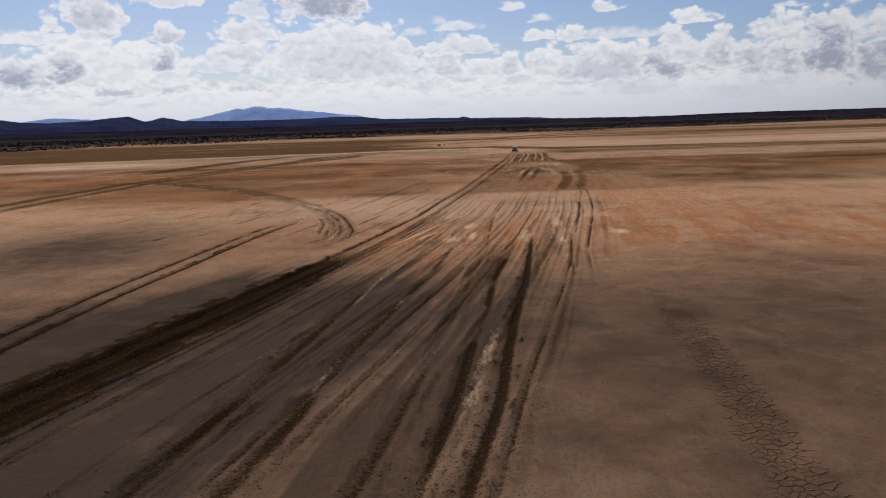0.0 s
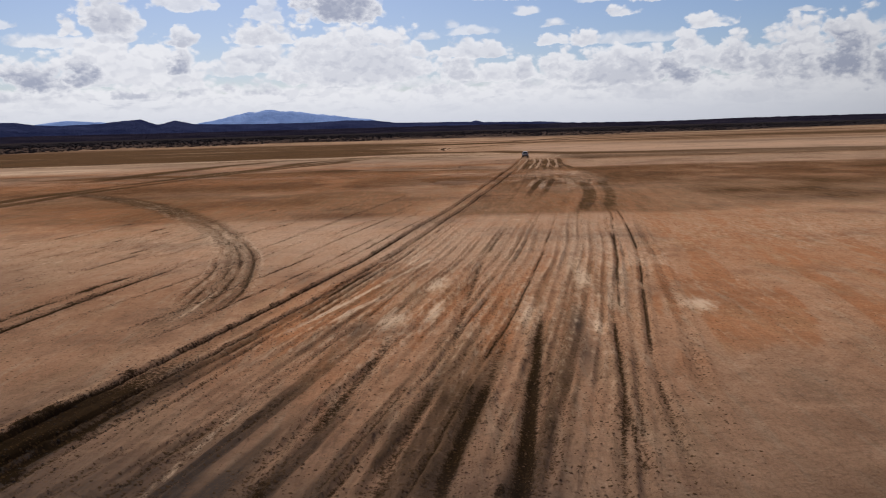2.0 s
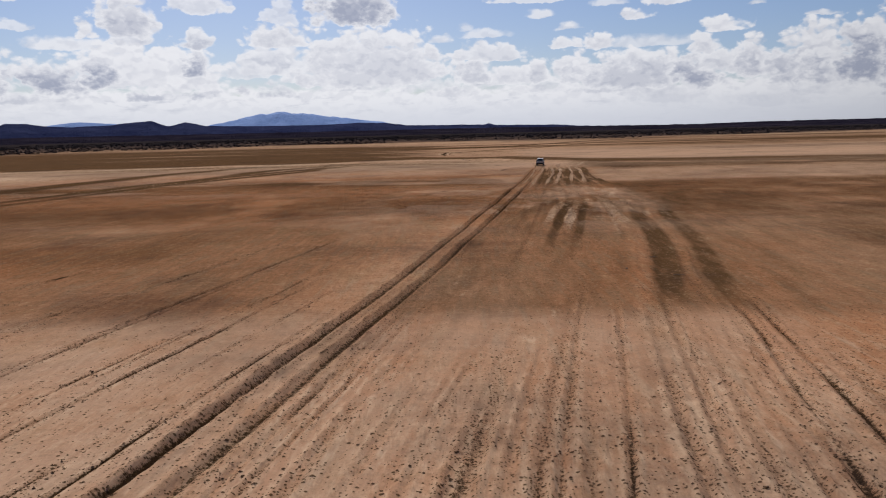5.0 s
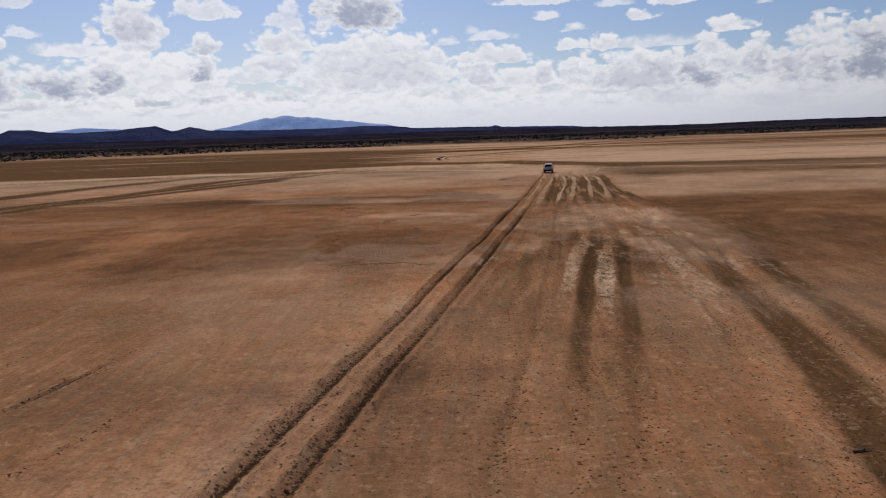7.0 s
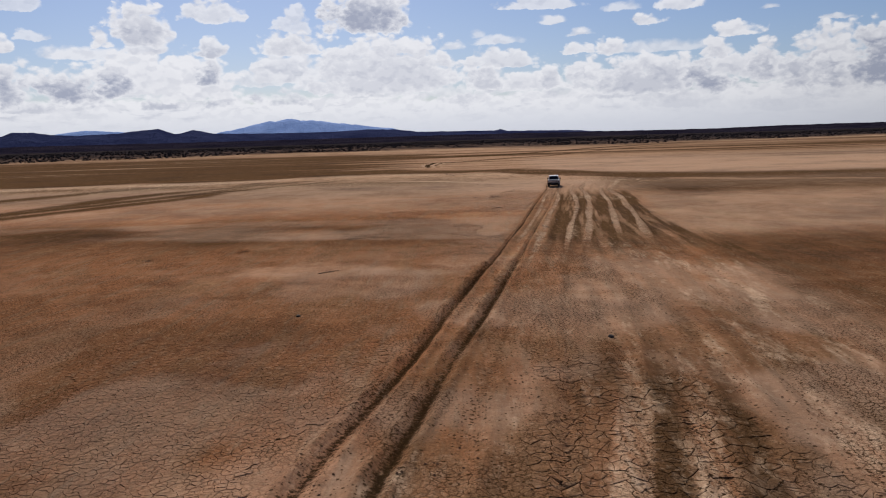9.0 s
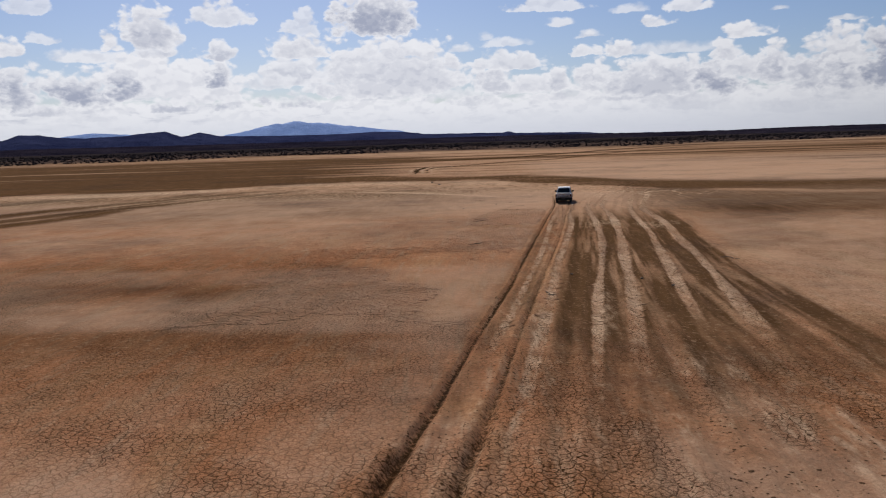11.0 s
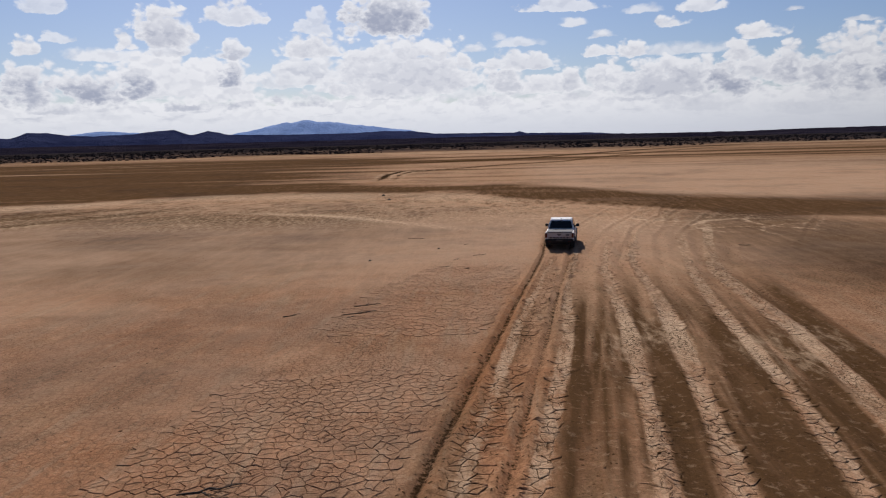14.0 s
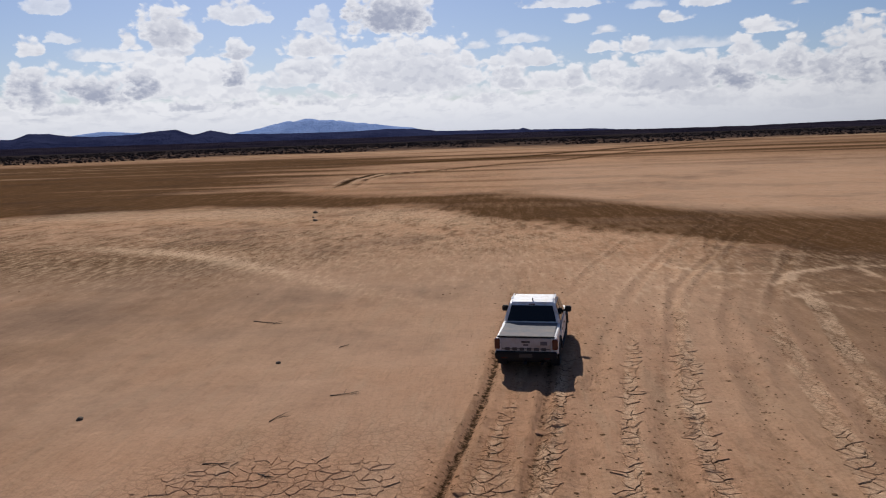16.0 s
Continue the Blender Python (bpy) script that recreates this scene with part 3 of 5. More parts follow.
HOOK = spline([(0, 396), (3, 404), (12.3, 421), (25.8, 444), (41.8, 459), (66, 516), (110, 598), (180, 700)])
DITCH = spline([(-400, 640), (-107, 529), (-50, 492), (-7, 479), (28, 497), (84, 603), (200, 760)])
BAND_NEAR = spline([(-200, 300), (-32, 326), (-20, 338), (-4, 338), (18, 331), (34, 309), (42, 300), (60, 286), (140, 262)])
BAND_FAR = spline([(-200, 405), (-64, 372), (-9, 360), (14, 346), (32, 339), (43, 318), (60, 306), (140, 290)])


# loops where cars turned: middle, radius, from and to which angle; the low scarp of blown sand
LOOPS = [(43.5, 287.0, 5.5, 60, 250), (47.0, 283.0, 5.0, 40, 220), (36.0, 292.0, 4.0, 250, 355), (50.0, 290.0, 7.0, 120, 240), (41.0, 280.0, 6.5, 20, 130), (39.0, 296.0, 5.0, 180, 330)]
SCARP = spline([(-200, 322), (-60, 318), (-20, 312), (6, 301), (11.5, 295.4), (19, 288), (40, 270)])


def edge_of_playa(x, y):
    """Distance from the start at which the scrub begins, by bearing."""
    b = np.degrees(np.arctan2(x, y))
    r = np.interp(b, [-60, -30, -24, -19, -11, -3.5, 4.5, 12, 20, 29, 60], [600, 660, 780, 775, 830, 800, 740, 790, 900, 1080, 1200])
    return r + 130 * (fbm(x / 90, y / 90, 50, 4) - 0.5)


def ground_fields(x, y, masks=True):
    """Height of the ground and the share of each kind of soil at places x, y."""
    near = 1 - smooth(420, 700, np.hypot(x, y - 150))
    h = 0.22 * (fbm(x / 23, y / 31, 1, 3) - 0.5) * near + 0.035 * (fbm(x / 2.4, y / 2.4, 5, 3) - 0.5) * near
    churn, pale, crumb = np.zeros_like(x), np.zeros_like(x), np.zeros_like(x)
    rough = fbm(x / 0.5, y / 0.7, 9, 3)
    for line, half, depth, berm, y0, y1, dirt, wander, fade, light, seed in RUTS:
        sel = np.nonzero((y > y0 - fade) & (y < y1 + fade))[0]
        if not len(sel):
            continue
        ty = np.arange(y0 - fade - 0.2, y1 + fade + 0.4, 0.2)
        cx = np.interp(ty, *line) + wander * (value_noise(ty / 9.0, ty * 0 + seed, 20) - 0.5) * 2 + 0.05 * (value_noise(ty / 1.1, ty * 0 + seed, 21) - 0.5)
        g = smooth(y0 - fade, y0 + fade, ty) * (1 - smooth(y1 - fade, y1 + fade, ty))
        g = g * (0.85 + 0.3 * value_noise(ty / 5.0, ty * 0 + seed, 30) if seed < 9 or dirt > 0.9 else 0.62 + 0.55 * smooth(0.25, 0.65, value_noise(ty / 4.0, ty * 0 + seed, 30)))
        ys = y[sel]
        d = np.abs(x[sel] - np.interp(ys, ty, cx))
        keep = d < half * 4 + 0.5
        sel, ys, d = sel[keep], ys[keep], d[keep]
        g = np.interp(ys, ty, g)
        r = rough[sel]
        groove = np.exp(-(d / half) ** 2 * 1.2)
        rim = np.exp(-((d - half * 1.75) / (half * 0.55)) ** 2)
        lumps = (value_noise(x[sel] / 0.23, ys / 0.45, 44) - 0.5) * (groove + rim)
        h[sel] += g * (-depth * groove + berm * rim * (0.2 + 1.7 * r) + 0.55 * (berm + 0.3 * depth) * lumps)
        churn[sel] = np.maximum(churn[sel], np.clip(g * dirt * np.clip(groove + rim * (r - 0.35) * 1.6, 0, 1), 0, 1))
        crumb[sel] = np.maximum(crumb[sel], min(0.75, 0.15 + 0.6 * dirt) * g * np.exp(-(d / (1.6 * half + 0.12)) ** 2) * (0.35 + 1.3 * value_noise(x[sel] / 0.9, ys / 3.5, 45)))
        if light:
            pale[sel] = np.maximum(pale[sel], light * g * np.exp(-((d - half * 2.4) / (half * 0.9)) ** 2))
    if not masks:
        return h
    big = fbm(x / 40, y / 55, 70, 4)
    mid = fbm(x / 9, y / 13, 80, 4)
    k = (x - np.interp(y, *MAIN)) / np.interp(y, *SPREAD)
    lane_at = k * 21.0
    driven = smooth(-0.15, 0.05, k) * (1 - smooth(1.0, 1.4, k))
    red = 0.14 + 1.2 * (big - 0.5) + 0.6 * (mid - 0.5)
    red += 0.6 * smooth(150, 180, y) * (1 - smooth(235, 268, y)) * (1 - smooth(0.1, 0.5, k))
    red += 0.55 * np.exp(-((x - 27) / 8) ** 2 - ((y - 92) / 18) ** 2) + 0.3 * np.exp(-((x - 20) / 6) ** 2 - ((y - 128) / 8) ** 2)
    red += 0.35 * smooth(150, 170, y) * (1 - smooth(205, 225, y)) * smooth(0.2, 0.5, k)
    red += 0.55 * np.exp(-((x + 36) / 12) ** 2 - ((y - 130) / 15) ** 2) - 0.35 * smooth(262, 300, y)
    red += 0.35 * smooth(118, 126, y) * (1 - smooth(142, 160, y)) * smooth(0.0, -0.3, k)
    red += 0.5 * smooth(205, 222, y) * (1 - smooth(234, 250, y)) * smooth(0.05, -0.1, k)
    # darker, greyer soil over the near ground, fading out towards y = 76
    damp = (0.80 + 0.15 * smooth(24, 42, y)) * (1 - smooth(42, 76, y + 12 * (mid - 0.5) + 0.4 * np.abs(x - 5) * (x < 5))) * (0.85 + 0.5 * (mid - 0.4))
    damp *= 1 - 0.16 * smooth(0.78, 0.92, k)
    damp += 0.30 * (1 - smooth(70, 105, y)) * (1 - driven) * (1 - smooth(0.8, 1.0, k))
    long_streak = fbm(lane_at / 1.3 + 0.4 * mid, y / 38, 110, 4)
    damp += 0.80 * (1 - smooth(48, 70, y + 10 * (mid - 0.5))) * smooth(-0.35, -0.05, k) * (1 - smooth(0.22, 0.66, k)) * (0.55 + 0.75 * smooth(0.40, 0.58, long_streak))
    damp += 0.10 * (1 - smooth(34, 62, y + 8 * (mid - 0.5))) * smooth(0.70, 0.86, k)
    # a damp patch on the far left
    damp += 0.62 * np.exp(-((x + 36) / 10) ** 2 - ((y - 74) / 17) ** 2)
    light_lane = 1 - 0.75 * np.exp(-((x - 17.3 - 0.218 * (y - 121)) / (0.7 + 0.012 * (y - 121))) ** 2)
    brown = 0.52 * light_lane * smooth(117.5, 122, y + 3 * (mid - 0.5)) * (1 - smooth(165, 205, y)) * smooth(0.0, 0.14, k) * (1 - smooth(1.1, 2.2, k)) * (0.45 + 1.0 * fbm((x - 0.15 * y) / 1.3, y / 9.0, 82, 4))
    brown += 0.55 * smooth(150, 180, y) * (1 - smooth(212, 240, y)) * driven * np.clip(2.0 * (fbm(lane_at / 0.9, y / 14.0, 117, 4) - 0.40), 0, 0.6)
    brown += 0.9 * smooth(195, 225, y) * (1 - smooth(254, 280, y)) * driven * np.clip(1.3 * (fbm(lane_at / 1.4, y / 14.0, 81, 4) - 0.36), 0, 0.6)
    brown += 0.32 * np.exp(-((y - 176 - 0.12 * (x + 20)) / 11) ** 2) * smooth(5, -8, x - np.interp(y, *MAIN)) * (0.4 + mid)
    brown += 0.50 * np.exp(-((x - (np.interp(y, *ARC_LINE) + np.interp(y, *ARC_INNER)) / 2) / (1.3 + 0.02 * np.clip(y - 80, 0, 99))) ** 4) * smooth(66, 90, y) * (1 - smooth(160, 176, y))
    brown += 0.18 * smooth(116, 124, y) * (1 - smooth(140, 158, y)) * smooth(0.0, -0.5, k) * (0.3 + 1.3 * mid)
    brown += (0.10 + 0.48 * smooth(204, 220, y)) * smooth(160, 182, y) * (1 - smooth(222, 242, y)) * smooth(0.05, -0.15, k) * (0.4 + 1.2 * mid)
    red += 0.30 * smooth(120, 150, y) * (1 - smooth(205, 220, y))
    brown += 0.16 * smooth(168, 180, y) * (1 - smooth(206, 218, y)) * smooth(0.25, 0.5, k) * (0.3 + 1.3 * mid)
    brown += 0.44 * smooth(160, 190, y) * (1 - smooth(212, 219, y + 3 * (mid - 0.5))) * smooth(0.95, 1.2, k) * (0.4 + 1.2 * mid)
    brown += 0.75 * smooth(118, 132, y) * (1 - smooth(160, 184, y)) * smooth(1.3, 2.0, k) * (1 - smooth(3.2, 5.0, k)) * (0.2 + 1.4 * mid)
    thin = fbm(x / 120, y / 6, 99, 4)
    yn, yf = np.interp(x, *BAND_NEAR), np.interp(x, *BAND_FAR)
    brown += smooth(yn - 4, yn + 4, y + 14 * (mid - 0.5)) * (1 - smooth(yf - 5, yf + 10, y + 14 * (mid - 0.5))) * (0.55 + 0.8 * fbm(x / 40, y / 4, 94, 3))
    brown += 0.28 * np.clip(3.5 * (fbm(x / 28, y / 9, 93, 4) - 0.5), 0, 1) * smooth(0.1, -0.1, k) * smooth(130, 160, y)
    brown += 0.95 * smooth(340, 375, y) * (1 - smooth(500, 640, y)) * smooth(10, -60, x) * (0.7 + 0.6 * thin)
    brown += 0.40 * smooth(330, 420, y) * (1 - smooth(700, 900, y)) * smooth(45, 130, x) * (0.3 + 1.2 * thin)
    west_bands = np.zeros_like(x)
    for line, half, y0 in WEST:
        d = x - np.interp(y, *line) - 1.5 * (fbm(y / 14, y * 0 + half, 46, 2) - 0.5)
        west_bands = np.maximum(west_bands, np.exp(-(d / (half * (1 + 0.5 * smooth(200, 240, y)))) ** 4) * smooth(y0 - 4, y0 + 20, y) * (1 - smooth(300, 322, y)) * (0.45 + 0.9 * mid))
    brown += (0.7 + 0.5 * smooth(200, 230, y)) * west_bands
    yd = np.interp(x, *DITCH)
    brown += 0.9 * np.exp(-((y - yd) / 10) ** 2)
    brown += 0.95 * np.exp(-((y - np.interp(x, *HOOK)) / 4.5) ** 2) * smooth(0, 3, x) * (1 - smooth(90, 170, x))
    churn = np.maximum(churn, 0.75 * np.exp(-((y - yd) / 5) ** 2) * smooth(-20, 10, x) * (1 - smooth(90, 190, x)))
    west = smooth(5, -40, x) * smooth(325, 360, y) * (1 - smooth(540, 640, y))
    pale += 0.45 * west * np.clip(5 * (0.36 - thin), 0, 1)
    lines = fbm(x / 260, y / 22, 90, 4)
    brown += smooth(360, 430, y) * np.clip(4.0 * (lines - 0.48), 0, 1) + 0.8 * smooth(340, 400, y) * np.clip(5 * (fbm(x / 150, y / 8, 92, 3) - 0.60), 0, 1) + 1.2 * west * np.clip(3.2 * (thin - 0.34), 0, 1)
    brown += 0.8 * np.clip(3.2 * (fbm(x / 60, y / 16, 91, 4) - 0.58), 0, 1) * smooth(130, 190, y) * (1 - smooth(212, 219, y)) * (k > 1.2)
    pale += 0.28 * smooth(276, 300, y) * (1 - smooth(yn - 6, yn + 2, y)) * (0.3 + 1.3 * mid)
    pale += 0.9 * np.exp(-((x + 118) / 30) ** 2 - ((y - 262) / 16) ** 2) * (0.4 + 1.2 * mid)
    pale += 0.6 * smooth(500, 640, y) * np.clip(2.5 * (fbm(x / 300, y / 30, 95, 3) - 0.5), 0, 1)
    strips = np.zeros_like(x)
    for line, half, y0, y1 in STRIPS:
        cx = np.interp(y, *line) + 0.3 * (value_noise(y / 11.0, y * 0 + half * 70, 33) - 0.5)
        hw = half * (0.42 + 0.5 * value_noise(y / 6.0, y * 0 + y0, 36))
        strips = np.maximum(strips, (1 - smooth(hw * 0.85, hw * 1.25, np.abs(x - cx))) * smooth(y0 - 6, y0 + 8, y) * (1 - smooth(y1 - 8, y1 + 6, y)))
    strips = strips * (0.55 + 0.6 * value_noise((x + y) / 2.0, y / 5.0, 34))
    pale += 0.50 * strips
    pale += 0.12 * smooth(84, 100, y) * (1 - smooth(104, 122, y)) * (0.4 + 1.2 * mid)
    pale += 0.08 * smooth(62, 76, y) * (1 - smooth(112, 124, y)) * (0.4 + 1.2 * mid)
    brown *= 1 - 0.8 * np.clip(strips, 0, 1)
    spots = 0.5 * fbm((x - 0.15 * y) / 0.9, y / 5.0, 97, 5) + 0.5 * fbm(x / 7, y / 11, 98, 3)
    pale += 0.30 * smooth(0.54, 0.74, spots) * smooth(50, 65, y) * (1 - smooth(250, 270, y)) * smooth(0.02, 0.1, k) * (1 - 0.5 * smooth(1.0, 1.3, k))
    crack = (0.95 - 0.20 * smooth(205, 225, y)) * smooth(150, 170, y) * (1 - smooth(266, 278, y)) * (1 - 0.8 * driven) * smooth(0.25, 0.5, mid + 0.06) + strips
    crack += 0.9 * smooth(160, 172, y) * (1 - smooth(205, 222, y)) * driven * smooth(0.42, 0.56, fbm(x / 3, y / 8, 115, 3))
    crack += 0.22 * (1 - smooth(60, 90, y)) * smooth(0.85, 1.0, k)
    for line, half, y0, y1 in CRACKED:
        crack += np.exp(-((x - np.interp(y, *line)) / half) ** 4) * smooth(y0 - 3, y0 + 3, y) * (1 - smooth(y1 - 5, y1 + 2, y)) * smooth(0.34, 0.46, mid)
    scrub = smooth(-120, 40, np.hypot(x, y) - edge_of_playa(x, y)) * (0.86 + 0.3 * smooth(0, 600, np.hypot(x, y) - 800))
    pale = pale * (1 - 0.95 * np.clip(damp * 1.6, 0, 1))
    # dust blown over the ground
    left = smooth(0.02, -0.10, k)
    dust = 0.42 * smooth(228, 250, y + 16 * (big - 0.5)) * (1 - smooth(290, 302, y)) * left * smooth(0.25, 0.5, big + 0.15)
    dust += 0.40 * smooth(214, 219, y) * (1 - smooth(250, 262, y)) * smooth(1.15, 1.35, k) * (0.3 + 1.2 * mid)
    dust += 0.45 * smooth(78, 96, y) * (1 - smooth(117, 123, y)) * smooth(-1.6, -0.2, k) * (1 - smooth(0.9, 1.2, k)) * (0.4 + mid)
    dust += 0.45 * smooth(192, 204, y) * (1 - smooth(226, 250, y)) * left * smooth(0.42, 0.60, fbm(x / 26, y / 10, 121, 4))
    dust += 0.45 * smooth(yf - 3, yf + 8, y) * (1 - smooth(400, 460, y)) * smooth(24, 36, x) + 0.22 * smooth(262, 272, y) * (1 - smooth(286, 300, y)) * smooth(0.1, 0.4, k) * (0.3 + mid)
    dust += 0.42 * smooth(140, 172, y) * (1 - smooth(198, 216, y)) * smooth(-1.5, -0.2, k) * (1 - smooth(1.0, 1.3, k)) * smooth(0.40, 0.58, fbm(x / 5, y / 7, 122, 4))
    # soft streaks along the lanes: dark and pale in the near ground, orange and pale on the furrows, dark behind them
    lane = lane_at
    inside = smooth(-0.05, 0.06, k) * (1 - smooth(0.80, 0.98, k))
    near_start = (1 - smooth(58, 74, y)) * inside
    brown += 0.9 * near_start * smooth(0.50, 0.57, long_streak + 0.05 * (mid - 0.5))
    pale += 0.16 * near_start * smooth(0.25, 0.45, k) * smooth(0.46, 0.30, long_streak) * smooth(24, 40, y)
    dry = smooth(58, 70, y) * (1 - smooth(118, 128, y))
    red += 0.05 * dry + 0.6 * dry * (1 - 0.5 * smooth(84, 104, y)) * smooth(0.50, 0.58, fbm(lane / 1.6, y / 15, 111, 3)) * smooth(0.0, 0.12, k)
    brown += 0.40 * dry * (1 - 0.65 * smooth(78, 104, y)) * inside * smooth(0.52, 0.60, fbm(lane / 0.75, y / 16, 112, 4))
    lanes = smooth(204, 222, y) * (1 - smooth(250, 270, y)) * smooth(0.20, 0.28, k) * (1 - smooth(1.10, 1.18, k))
    brown += 0.95 * lanes * (1 - np.clip(1.8 * strips, 0, 1)) * (0.25 + 0.75 * smooth(0.30, 0.52, fbm(lane / 0.9, y / 12, 113, 4)))
    for line, half, y0, y1 in LEDGES:
        d = np.abs(x - np.interp(y, *line) - 0.2 * (value_noise(y / 3.0, y * 0 + y1, 37) - 0.5))
        pale = np.maximum(pale, (0.75 if y0 > 60 else 0.42) * (1 - smooth(half * 0.5, half * 1.5, d)) * smooth(y0 - 3, y0 + 3, y) * (1 - smooth(y1 - 4, y1 + 4, y)) * (0.5 + 0.7 * value_noise(y / 2.0, x, 38)))
    flaky = 0.4 + 1.1 * rough
    pale += 0.20 * smooth(158, 172, y) * (1 - smooth(206, 226, y)) * smooth(0.03, 0.1, k) * (1 - smooth(0.95, 1.3, k)) * smooth(0.50, 0.66, fbm(lane_at / 0.9, y / 3.2, 118, 4))
    for px, py, rx, ry, amount in FLAKED:
        pale += amount * np.exp(-((x - px - 0.14 * (y - py)) / rx) ** 2 - ((y - py) / ry) ** 2) * flaky
    for px, py, rx, ry, amount in WETTED:
        damp += amount * np.exp(-((x - px - 0.15 * (y - py)) / rx) ** 2 - ((y - py) / ry) ** 2)
    d = x - np.interp(y, *SIDE_LANE)
    brown += (0.95 * np.exp(-(d / 0.9) ** 4) + 0.6 * np.exp(-((d - 3.0) / 0.8) ** 4)) * (0.4 + 1.1 * fbm(x / 0.9, y / 3.0, 123, 4)) * smooth(118, 134, y) * (1 - smooth(160, 182, y)) * (0.6 + 0.7 * mid)
    for px, width in ((19.5, 0.45), (21.7, 0.42)):
        brown += np.exp(-((x - px - 0.172 * (y - 171)) / width) ** 4) * smooth(134, 162, y) * (1 - smooth(166, 182, y)) * (0.25 + 1.0 * fbm(x / 0.9, y / 3, 114, 4))
    for cx, cy, radius, a0, a1 in LOOPS:
        d = np.hypot(x - cx, (y - cy)) - radius
        turn = np.degrees(np.arctan2(y - cy, x - cx)) % 360
        pale += 0.26 * np.exp(-(d / 0.25) ** 2) * smooth(a0, a0 + 20, turn) * (1 - smooth(a1 - 20, a1, turn)) * (0.3 + 1.2 * value_noise(x / 1.2, y / 1.2, 47))
    scarp = y - np.interp(x, *SCARP)
    pale += 0.30 * np.exp(-((scarp - 1.0) / 1.2) ** 2) * (0.2 + 1.3 * mid) * smooth(-12, 4, x) * (1 - smooth(19, 25, x))
    # browner soil on the left, part of it lens falloff put into colour
    brown += 0.50 * smooth(250, 270, y) * (1 - smooth(300, 318, y)) * (0.4 + 1.2 * mid) * smooth(24, 2, x)
    brown += 0.62 * smooth(250, 265, y) * (1 - smooth(yn - 6, yn, y)) * smooth(33, 46, x) * (0.4 + 1.2 * mid)
    red += 0.5 * smooth(246, 254, y) * (1 - smooth(260, 272, y)) * smooth(0.1, 0.0, k)
    brown += 0.22 * np.exp(-((scarp + 6) / 6) ** 2) * smooth(-40, -5, x) * (1 - smooth(16, 24, x))
    rubble = smooth(290, 312, y) * (1 - smooth(yn - 2, yn + 6, y))
    pale += 0.34 * smooth(yn - 16, yn - 8, y) * (1 - smooth(yn - 2, yn + 3, y)) * (1 - smooth(15, 28, x)) * (0.3 + 1.2 * mid)
    crumb += 0.45 * smooth(yn - 14, yn - 6, y) * (1 - smooth(yn - 2, yn + 3, y)) * (1 - smooth(10, 25, x))
    brown += rubble * np.clip(2.6 * (fbm(x / 0.7, y / 1.4, 116, 4) - 0.46), 0, 0.6)
    brown += 0.4 * smooth(258, 276, y) * (1 - smooth(300, 330, y)) * smooth(0.5, 1.1, k) * (0.3 + 1.2 * mid)
    # soil left of the lanes is browned, mostly to stand in for lens falloff
    brown += 0.36 * smooth(-0.05, -0.3, k) * smooth(112, 130, y) * (1 - smooth(150, 190, y)) * (0.3 + 1.2 * mid)
    side = smooth(-8, -5, x - np.interp(y, *MAIN))
    crack *= 1 - 0.45 * smooth(232, 244, y) * (1 - side) * (1 - np.clip(strips * 2, 0, 1))
    crack += 0.9 * smooth(232, 242, y) * (1 - smooth(266, 274, y)) * np.exp(-((x - np.interp(y, *MAIN) - 0.85) / 0.5) ** 4)
    crack *= 1 - (0.78 + 0.17 * smooth(268, 280, y)) * smooth(260 + 6 * side, 274 + 4 * side, y) * (1 - np.clip(strips * 2, 0, 1))
    churn = np.clip(churn + 0.8 * (1 - smooth(46, 76, y)) * smooth(8, 26, y) * np.exp(-((x - np.interp(y, *MAIN) - 0.9) / 2.4) ** 2) * (0.3 + 1.0 * mid)
                    + 0.15 * (1 - smooth(30, 62, y)) * smooth(1, -10, x - 0.1 * y) * (0.4 + mid), 0, 1)
    crumb += 0.10 * smooth(58, 72, y) * (1 - smooth(116, 128, y)) * smooth(-0.6, 0.1, k) * smooth(0.42, 0.60, fbm(lane_at / 0.8, y / 7, 119, 4))
    crumb += 0.30 * rubble * smooth(0.45, 0.62, mid) + 0.05 * smooth(20, 60, y) * (1 - smooth(420, 520, y)) * smooth(0.5, 0.7, mid)
    tone = 0.76 + 0.24 * smooth(116, 132, y) * (1 - smooth(238, 262, y))
    return h, {"dust": np.clip(dust, 0, 1) * (1 - np.clip(churn, 0, 1)) * (1 - np.clip(1.2 * west_bands, 0, 1)), "churn": churn, "crumb": np.clip(crumb, 0, 1) * (1 - 0.75 * smooth(190, 215, y) * (1 - smooth(292, 300, y))), "pale": np.clip(pale, 0, 1), "red": np.clip(red, 0, 1), "damp": np.clip(damp, 0, 1),
               "rough": tone * (1 - 0.35 * smooth(255, 275, y) * (1 - smooth(yn - 22, yn - 6, y)) * (1 - 0.6 * np.clip(strips, 0, 1))),
               "brown": np.clip(brown, 0, 1), "crack": np.clip(crack, 0, 1), "scrub": scrub}


def ground_z(x, y):
    return float(ground_fields(np.array([x], float), np.array([y], float), False)[0])


# ---------------------------------------------------------------- the ground: one sheet, fine where the tracks run
def growing(start, step, end, factor):
    out = []
    while start < end:
        start += step
        step *= factor
        out.append(start)
    return out


